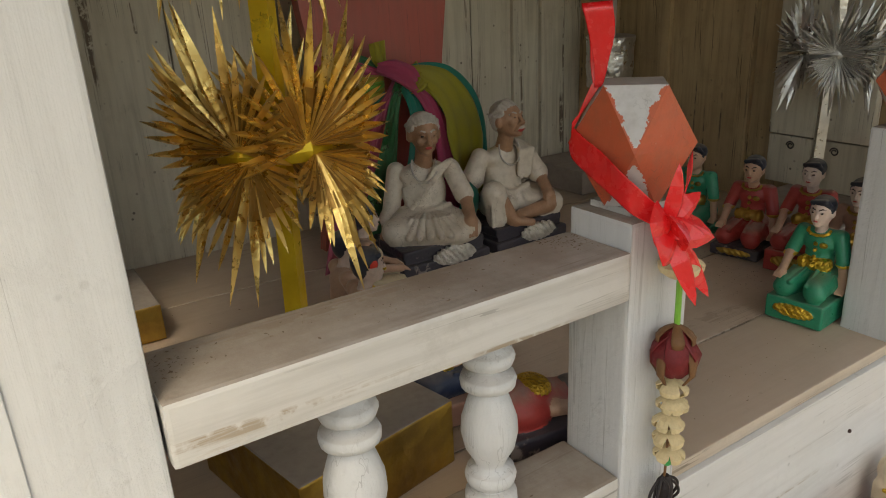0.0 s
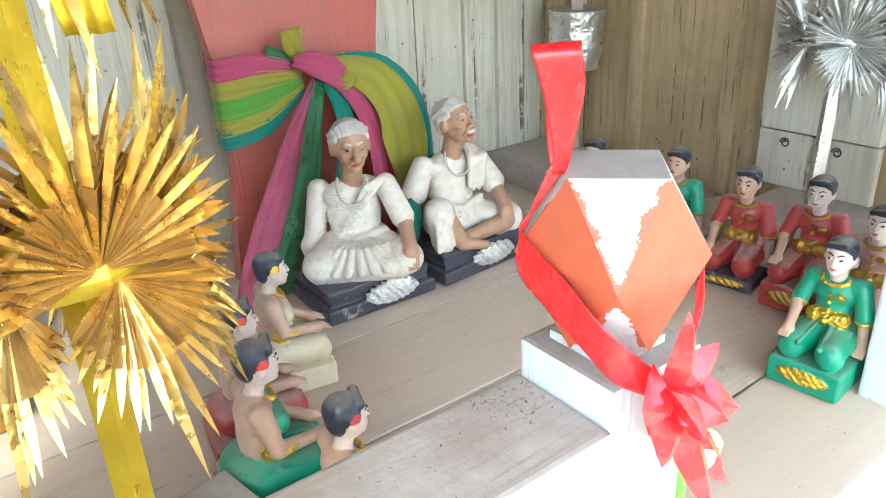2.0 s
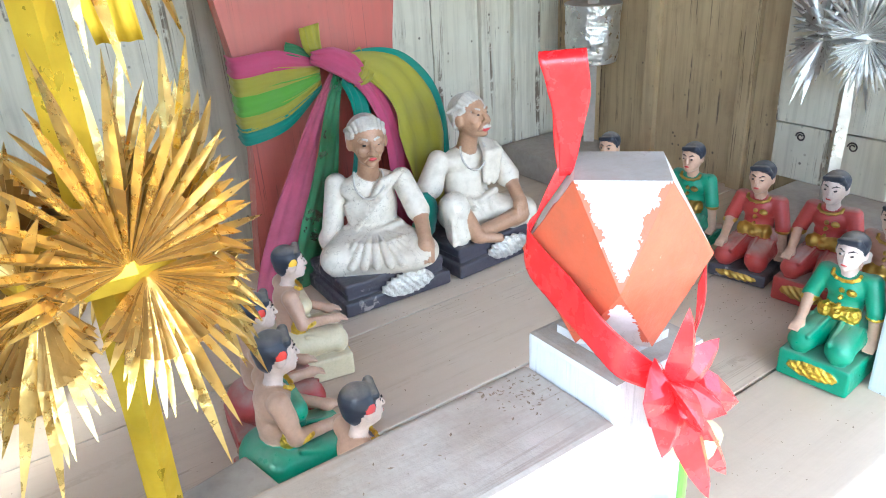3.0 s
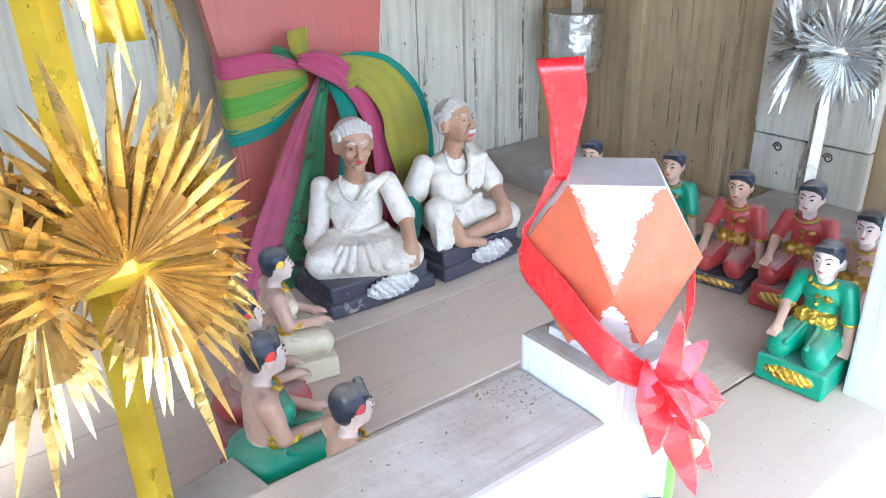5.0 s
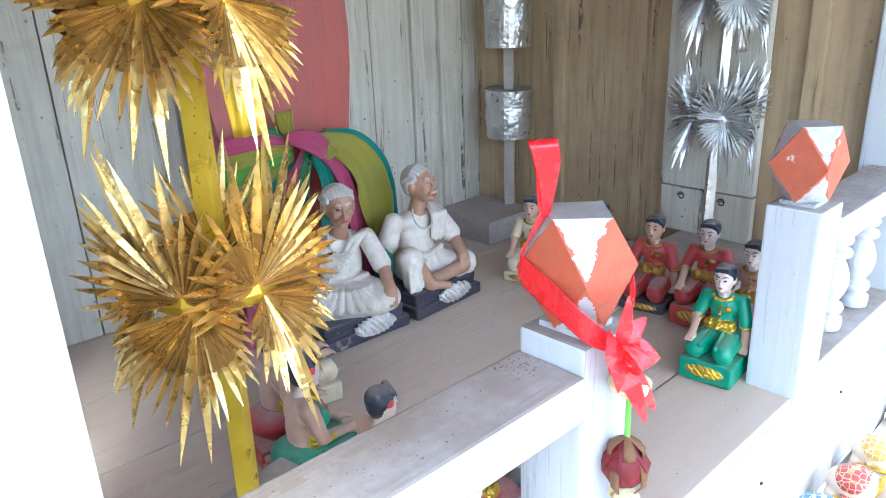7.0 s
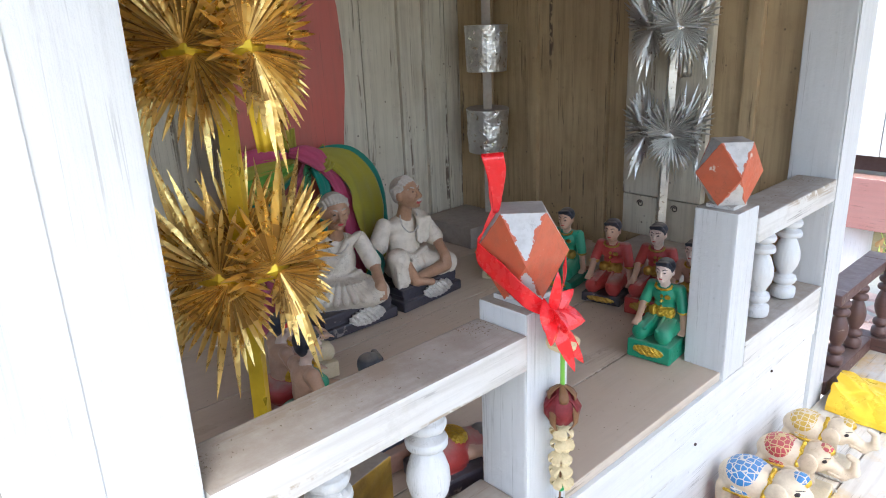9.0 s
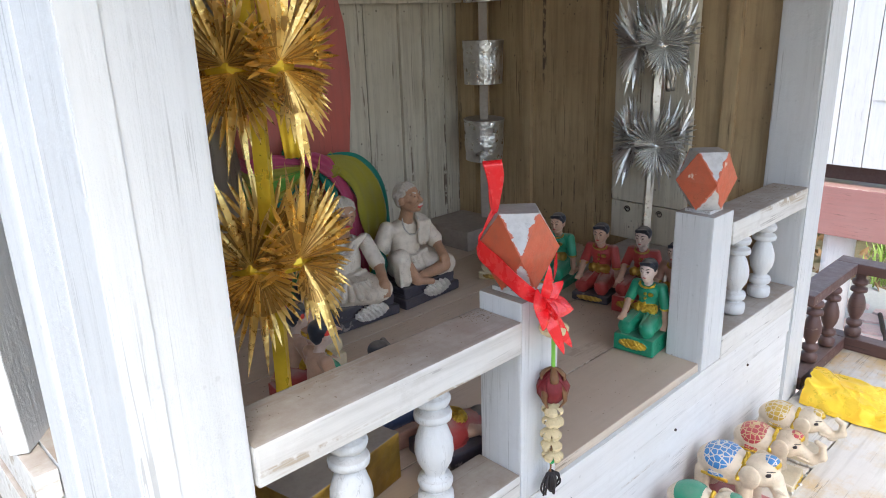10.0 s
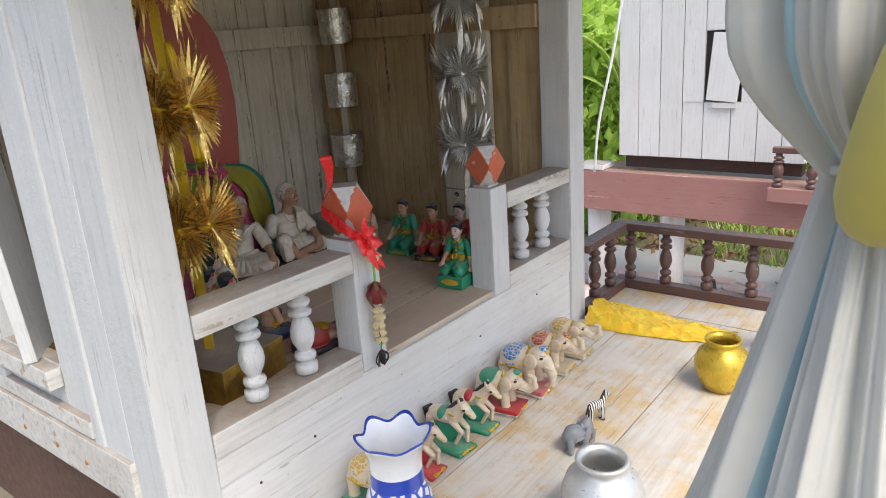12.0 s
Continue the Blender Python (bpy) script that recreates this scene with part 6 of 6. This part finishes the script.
for i in range(64):
    z = 0.84 - 0.98 * i / 63
    t = z - 0.468
    base = 0.026 + (0.044 * math.sin(min(t / 0.075, 1.0) * 1.57) if t > 0 else -0.25 * t)
    row = []
    for k in range(240):
        a = math.tau * k / 240
        f = 0.5 * math.sin(9 * a + 1.5 * math.sin(3 * z)) + 0.3 * math.sin(17 * a + 4 * z) + 0.25 * math.sin(5 * a - 6 * z) + 0.16 * math.sin(33 * a + 3 * z + 2 * math.sin(4 * a)) + 0.10 * math.sin(57 * a - 5 * z)
        rr = base * (1 + 0.16 * f) + 0.005 * f
        row.append(b.verts.new((rr * math.cos(a), rr * math.sin(a), z)))
    rows.append(row)
for i in range(63):
    for k in range(240):
        band = 1 if abs(math.tau * k / 240 - 2.45) < 0.1 or abs(math.tau * k / 240 - 4.6) < 0.12 else 0
        b.faces.new((rows[i][k], rows[i][(k + 1) % 240], rows[i + 1][(k + 1) % 240], rows[i + 1][k])).material_index = band
part("hanging", b, [GAUZE, GAUZE_BLUE], drape, smooth=True)
for a0, up in ((-3.0, 0.0),):
    d = Vector((math.cos(a0), math.sin(a0), 0))
    side = Vector((-d.y, d.x, 0))
    part("yellow_loop", tube(curve_points([d * 0.030 + Vector((0, 0, -0.030)), d * 0.056 - side * 0.004 + Vector((0, 0, -0.036)), d * 0.078 + side * 0.004 + Vector((0, 0, 0.0)), d * 0.084 + side * 0.012 + Vector((0, 0, 0.045)), d * 0.070 + side * 0.016 + Vector((0, 0, 0.085))], 6),
         0.022, 14, taper=[0.45 + 0.6 * math.sin(math.pi * k / 24) for k in range(25)]), GAUZE_YELLOW, drape, "yellow gauze loop", smooth=True).location.z = 0.498
part("tie", tube([(0.029 * math.cos(a), 0.029 * math.sin(a), 0.468 + 0.003 * math.sin(3 * a)) for a in np.linspace(0, math.tau, 30)], 0.0032, 8), GAUZE, drape, "grey twisted tie", smooth=True)


# ---------------------------------------------------------------- the neighbouring shrine house
FX = 3.3
house = thing("shrine_house", "white board spirit house on a maroon platform", "house")
house.matrix_basis = pose(FX, 0.48, -1.2)
HZ = 1.2
r = random.Random(12)
ys = [-0.52, -0.40, -0.27, -0.13, 0.02, 0.14, 0.27, 0.40, 0.52]
wy0, wy1, wz0, wz1 = -0.182, 0.020, 0.074 + HZ, 0.452 + HZ
wall = part("wall", box(0.03, 0.06, -0.52, 0.52, HZ - 0.25, HZ + 1.05), WHITE, house, "white painted vertical boards")
for y0, y1 in zip(ys, ys[1:]):
    x_out = -r.uniform(0.0, 0.006)
    if y1 <= wy0 or y0 >= wy1:
        part("board", box(x_out, 0.03, y0 + 0.002, y1 - 0.002, HZ - 0.25, HZ + 1.05, 0.002), WHITE, wall)
    else:
        part("board", box(x_out, 0.03, y0 + 0.002, y1 - 0.002, HZ - 0.25, wz0 - 0.002, 0.002), WHITE, wall)
        part("board", box(x_out, 0.03, y0 + 0.002, y1 - 0.002, wz1 + 0.002, HZ + 1.05, 0.002), WHITE, wall)
for y0, y1 in ((-0.268, wy0), (wy1, 0.020 + 0.118)):
    part("board", box(-0.004, 0.03, y0 + 0.001, y1 - 0.001, wz0 - 0.001, wz1 + 0.001, 0.001), WHITE, wall)
# Dark panel painted in for the shade inside the opening; solid wall behind.
window = part("window", box(0.015, 0.0295, wy0, wy1, wz0, wz1), INK, house, "dark panel painted as the shaded window opening, with slipped shutter")
sh = part("shutter", box(-0.012, 0.012, -0.082, 0.082, 0, 0.362, 0.002), WHITE, window, "white plank shutter standing askew")
sh.matrix_basis = pose(-0.008, wy0 + 0.104, wz0 + 0.004, 5, 0, 0)
part("window_sill", box(-0.016, -0.0065, wy0 + 0.02, wy1 - 0.05, wz0 - 0.035, wz0 - 0.004, 0.002), WHITE, window)
part("lintel", box(-0.016, -0.0065, wy0 + 0.02, wy1 - 0.04, wz1 + 0.004, wz1 + 0.035, 0.002), WHITE, window)
part("side_wall", box(0.061, 0.45, -0.52, -0.48, HZ - 0.25, HZ + 1.05), CREAM, house)
part("roof", box(-0.03, 0.5, -0.53, 0.53, HZ + 1.06, HZ + 1.12), MAROON, house)
part("beam", box(-0.06, 0.04, -1.9, 0.80, HZ - 0.595, HZ - 0.345, 0.006), MAROON, house, "wide faded maroon platform beam")
part("under_beam", box(0.05, 0.14, -0.50, 0.50, HZ - 0.33, HZ - 0.255, 0.003), DARKWOOD, house)
part("deck", box(0.041, 0.35, -1.9, 0.80, HZ - 0.42, HZ - 0.36, 0.003), MAROON, house)
part("cap", box(-0.06, 0.10, 0.60, 0.78, HZ - 0.342, HZ - 0.31, 0.004), WHITE, house, "white block on the beam end")
for y in (0.215, 0.70, -1.2):
    st = part("stilt", lathe([(0.075, 0.0), (0.075, HZ - 0.43)], 20), WHITE, house, smooth=True)
    st.matrix_basis = pose(0.10, y, 0)
porch2 = part("porch_step", box(-0.20, -0.062, -1.9, -0.39, HZ - 0.42, HZ - 0.345, 0.004), MAROON, house)
part("handrail", box(-0.19, -0.14, -1.9, -0.40, HZ - 0.165, HZ - 0.135, 0.004), BROWN, porch2)
bl = None
for k in range(9):
    y = -0.43 - 0.16 * k
    if bl is None:
        bl = part("baluster", turned_baluster(0.18, 0.026), BROWN, porch2, smooth=True)
        bl.matrix_basis = pose(-0.165, y, HZ - 0.345)
    else:
        shared("baluster", bl.data, porch2, pose(-0.165, y, HZ - 0.345))
part("porch_deck", box(0.042, 0.6, -1.9, -0.53, HZ - 0.358, HZ - 0.33, 0.003), PORCH, house)
part("newel", box(0.20, 0.28, -0.75, -0.67, HZ - 0.33, HZ + 0.05, 0.004), WHITE, house)
part("red_bow", bloom(9, 0.09, (0.19, -0.71, HZ + 0.10), 1.0, 0.35, 5, 0.9), RIBBON, house, "red ribbon bow")
part("back_wall", box(0.60, 0.63, -1.9, -0.53, HZ - 0.358, HZ + 1.05), CREAM_DARK, house)
tagged(part("white_pot", lathe([(0.05, 0), (0.08, 0.01), (0.11, 0.08), (0.10, 0.12), (0.12, 0.14), (0.10, 0.138), (0.06, 0.02)], 24), GLAZE_WHITE, smooth=True), "white glazed bowl on the neighbouring porch", "pot").matrix_basis = pose(3.42, -0.20, -1.2 + HZ - 0.33)

# hanging rope and ground cable
tagged(part("rope", tube(curve_points([(3.0, 1.02, -0.30), (2.98, 0.98, 0.0), (3.0, 0.90, 0.4), (3.02, 0.80, 1.0), (3.0, 0.78, 1.08)], 8), 0.008, 8), WHITE, smooth=True), "white rope hanging beside the neighbouring house", "rope")
tagged(part("cable", tube(curve_points([(3.0, 0.62, -1.16), (3.15, 0.50, -1.158), (3.40, 0.42, -1.16), (3.6, 0.48, -1.16), (3.8, 0.55, -1.162)], 8), 0.013, 8), DARKWOOD, smooth=True), "dark cable lying on the stone paving", "cable")

# ---------------------------------------------------------------- plants
LEAF = cloth("shrub_leaf", (0.46, 0.66, 0.09), 0.5, 0.5)
BANANA = cloth("broad_leaf", (0.50, 0.64, 0.14), 0.5, 0.45)
BARK = plain("bark", (0.16, 0.11, 0.07), 0.85)


def leaves(n, centre, size, leaf, seed, material, name, parent):
    """A crown of many single folded leaves with an uneven outline."""
    r_ = np.random.default_rng(seed)
    pts = r_.normal(size=(n, 3))
    pts /= np.linalg.norm(pts, axis=1)[:, None]
    rad = r_.uniform(0.25, 1.0, n) ** 0.5
    lump = np.array([1 + 0.45 * noise.noise(Vector(p) * 2.3 + Vector((seed, 0, 0))) for p in pts])
    pts = np.array(centre) + pts * (rad * lump)[:, None] * np.array(size)
    verts, faces = [], []
    for p in pts:
        d = Vector(r_.normal(size=3) + np.array((0, 0, -0.2))).normalized()
        s = d.cross(Vector(r_.normal(size=3))).normalized()
        nn = d.cross(s)
        L = leaf * r_.uniform(0.6, 1.3)
        k, c = len(verts), Vector(p)
        verts += [c, c + d * L * 0.45 + s * L * 0.26 + nn * L * 0.08, c + d * L, c + d * L * 0.45 - s * L * 0.26 + nn * L * 0.08, c + d * L * 0.5]
        faces += [(k, k + 1, k + 4), (k + 1, k + 2, k + 4), (k + 2, k + 3, k + 4), (k + 3, k, k + 4)]
    me = bpy.data.meshes.new(name)
    me.from_pydata([tuple(v) for v in verts], [], faces)
    me.materials.append(material)
    ob = new(name, me)
    ob.parent = parent
    return ob


for k, (x, y, h, w, n, seed) in enumerate(((4.9, 1.75, 1.9, 0.8, 2600, 3), (5.6, 2.5, 2.6, 1.1, 2600, 4), (5.8, 1.0, 1.2, 0.9, 1800, 5), (6.6, 3.2, 3.0, 1.3, 2400, 6), (6.5, 0.2, 1.2, 1.1, 1800, 7), (6.8, -1.2, 1.3, 1.2, 1600, 8))):
    sb = thing("shrub", "leafy green garden shrub behind the spirit houses", "shrub", "garden shrubs")
    sb.matrix_basis = pose(x, y, -1.2)
    part("trunk", tube(curve_points([(0, 0, -0.02), (0.03, 0.02, h * 0.3), (-0.02, 0.04, h * 0.6)], 5), 0.05, 8, taper=[1 - 0.07 * q for q in range(11)]), BARK, sb, smooth=True)
    for q in range(4):
        a = q * 1.7
        part("limb", tube(curve_points([(0.02, 0.02, h * 0.25), (0.2 * w * math.cos(a), 0.2 * w * math.sin(a), h * 0.5), (0.5 * w * math.cos(a), 0.5 * w * math.sin(a), h * 0.72)], 4), 0.022, 6, taper=[1 - 0.09 * i for i in range(9)]), BARK, sb, smooth=True)
    leaves(n, (0, 0, h * 0.58), (w * 0.9, w * 0.9, h * 0.5), 0.13, seed, LEAF, "crown", sb)
for x, y, seed in ((4.5, 1.45, 1), (5.1, 2.1, 2)):
    r = random.Random(seed)
    bp = thing("banana_plant", "broad-leaved light green banana plant", "plant", "banana plants")
    bp.matrix_basis = pose(x, y, -1.2)
    part("stem", lathe([(0.07, -0.01), (0.06, 0.5), (0.045, 1.2), (0.02, 1.5)], 14), BANANA, bp, smooth=True)
    for k in range(9):
        a = k * 2.4 + r.uniform(-0.3, 0.3)
        L = r.uniform(0.7, 1.1)
        d = Vector((math.cos(a), math.sin(a), 0))
        s = Vector((-math.sin(a), math.cos(a), 0))
        z0 = r.uniform(0.9, 1.4)
        part("leaf", ribbon_strip([d * 0.03 + Vector((0, 0, z0)), d * 0.25 * L + Vector((0, 0, z0 + 0.45 * L)), d * 0.6 * L + Vector((0, 0, z0 + 0.62 * L)), d * L + Vector((0, 0, z0 + 0.4 * L))], [0.03, 0.20, 0.24, 0.02], tuple(s), 7, 0.002, ripple=0.01), BANANA, bp, smooth=True)

rg = np.random.default_rng(2)
verts, faces = [], []
for p in np.column_stack((rg.uniform(4.25, 7.5, 9000), rg.uniform(-2.0, 3.5, 9000))):
    if noise.noise(Vector((p[0] * 1.3, p[1] * 1.3, 0))) < -0.12:
        continue
    h, a, l = rg.uniform(0.05, 0.2), rg.uniform(0, math.tau), rg.uniform(0.2, 0.7)
    s = Vector((math.cos(a), math.sin(a), 0))
    q = Vector((-s.y, s.x, 0)) * l * h
    c = Vector((p[0], p[1], -1.21))
    k = len(verts)
    verts += [c - s * 0.006, c + s * 0.006, c + q * 0.5 + s * 0.005 + Vector((0, 0, h * 0.7)), c + q * 0.5 - s * 0.005 + Vector((0, 0, h * 0.7)), c + q * 1.2 + Vector((0, 0, h))]
    faces += [(k, k + 1, k + 2, k + 3), (k + 3, k + 2, k + 4)]
me = bpy.data.meshes.new("grass")
me.from_pydata([tuple(v) for v in verts], [], faces)
me.materials.append(GRASS)
tagged(new("grass", me), "uneven green grass behind the paving", "grass", kind="stuff")
DRY = plain("dry_leaf", (0.30, 0.17, 0.08), 0.8, vary=0.5, scale=20)
leaves(700, (5.0, 0.2, -1.17), (1.1, 2.2, 0.05), 0.10, 31, DRY, "dry_leaves", None)
tagged(bpy.data.objects["dry_leaves"], "scattered dry brown leaves on the soil", "leaves", kind="stuff")

# dust and crumbs on the shrine floor
rg = np.random.default_rng(9)
verts, faces = [], []
for cx, cy, sx, sy, n, z in ((0.49, 0.23, 0.05, 0.06, 260, 0), (0.25, 0.44, 0.16, 0.03, 160, 0), (0.62, 0.47, 0.05, 0.05, 200, 0), (0.2, 0.2, 0.25, 0.15, 160, 0), (-0.05, 0.3, 0.15, 0.15, 80, 0), (0.25, 0.05, 0.15, 0.02, 60, 0),
                             (-0.012, 0.045, 0.012, 0.010, 120, 0.207), (-0.14, 0.032, 0.09, 0.014, 90, 0.207), (-0.29, 0.035, 0.008, 0.012, 60, 0.207), (0.735, 0.036, 0.016, 0.012, 160, 0.207), (0.62, 0.030, 0.06, 0.012, 50, 0.207), (-0.15, 0.034, 0.09, 0.013, 60, 0.024)):
    for x, y in zip(rg.normal(cx, sx, n), rg.normal(cy, sy, n)):
        if not (-0.30 < x < 0.76 and 0.01 < y < 0.78) or (z and not (0.004 < y < 0.056 and (x < 0.0 or 0.49 < x))):
            continue
        a, l = rg.uniform(0, math.tau), rg.uniform(0.0005, 0.0012) * (1 + rg.uniform(0, 1) ** 6)
        k = len(verts)
        c, s = math.cos(a) * l, math.sin(a) * l
        verts += [(x - c, y - s, z + 0.0002), (x + s * 0.4, y - c * 0.4, z + 0.0002), (x + c, y + s, z + 0.0004), (x - s * 0.4, y + c * 0.4, z + 0.0002), (x, y, z + 0.0002 + 0.3 * l)]
        faces += [(k, k + 1, k + 4), (k + 1, k + 2, k + 4), (k + 2, k + 3, k + 4), (k + 3, k, k + 4)]
me = bpy.data.meshes.new("crumbs")
me.from_pydata(verts, [], faces)
me.materials.append(plain("dry_crumb", (0.25, 0.185, 0.13), 0.9, vary=0.7, scale=300))
tagged(new("crumbs", me), "dry leaf crumbs and dirt on floor and rails", "dirt", kind="stuff")

# ---------------------------------------------------------------- paving stones
rg = random.Random(21)
count = 0
for i in range(18):
    for j in range(20):
        if count >= 290:
            break
        x, y = 1.9 + 0.14 * i * 1.0, -1.1 + 0.2 * j
        cx, cy = x + rg.uniform(-0.03, 0.03), y + rg.uniform(-0.05, 0.05) + 0.1 * (i % 2)
        if cx > 4.2 or cy > 3.0:
            continue
        b = bmesh.new()
        n = rg.choice((5, 6, 6, 7))
        ring = []
        for q in range(n):
            a = math.tau * (q + rg.uniform(-0.22, 0.22)) / n
            ring.append((cx + 0.071 * math.cos(a) * rg.uniform(0.85, 1.05), cy + 0.102 * math.sin(a) * rg.uniform(0.85, 1.05)))
        lo = [b.verts.new((px, py, -1.172)) for px, py in ring]
        hi = [b.verts.new((cx + (px - cx) * 0.95, cy + (py - cy) * 0.95, -1.160)) for px, py in ring]
        b.faces.new(hi)
        for q in range(n):
            b.faces.new((lo[q], lo[(q + 1) % n], hi[(q + 1) % n], hi[q]))
        part("stone", b, PAVE, pavement)
        count += 1
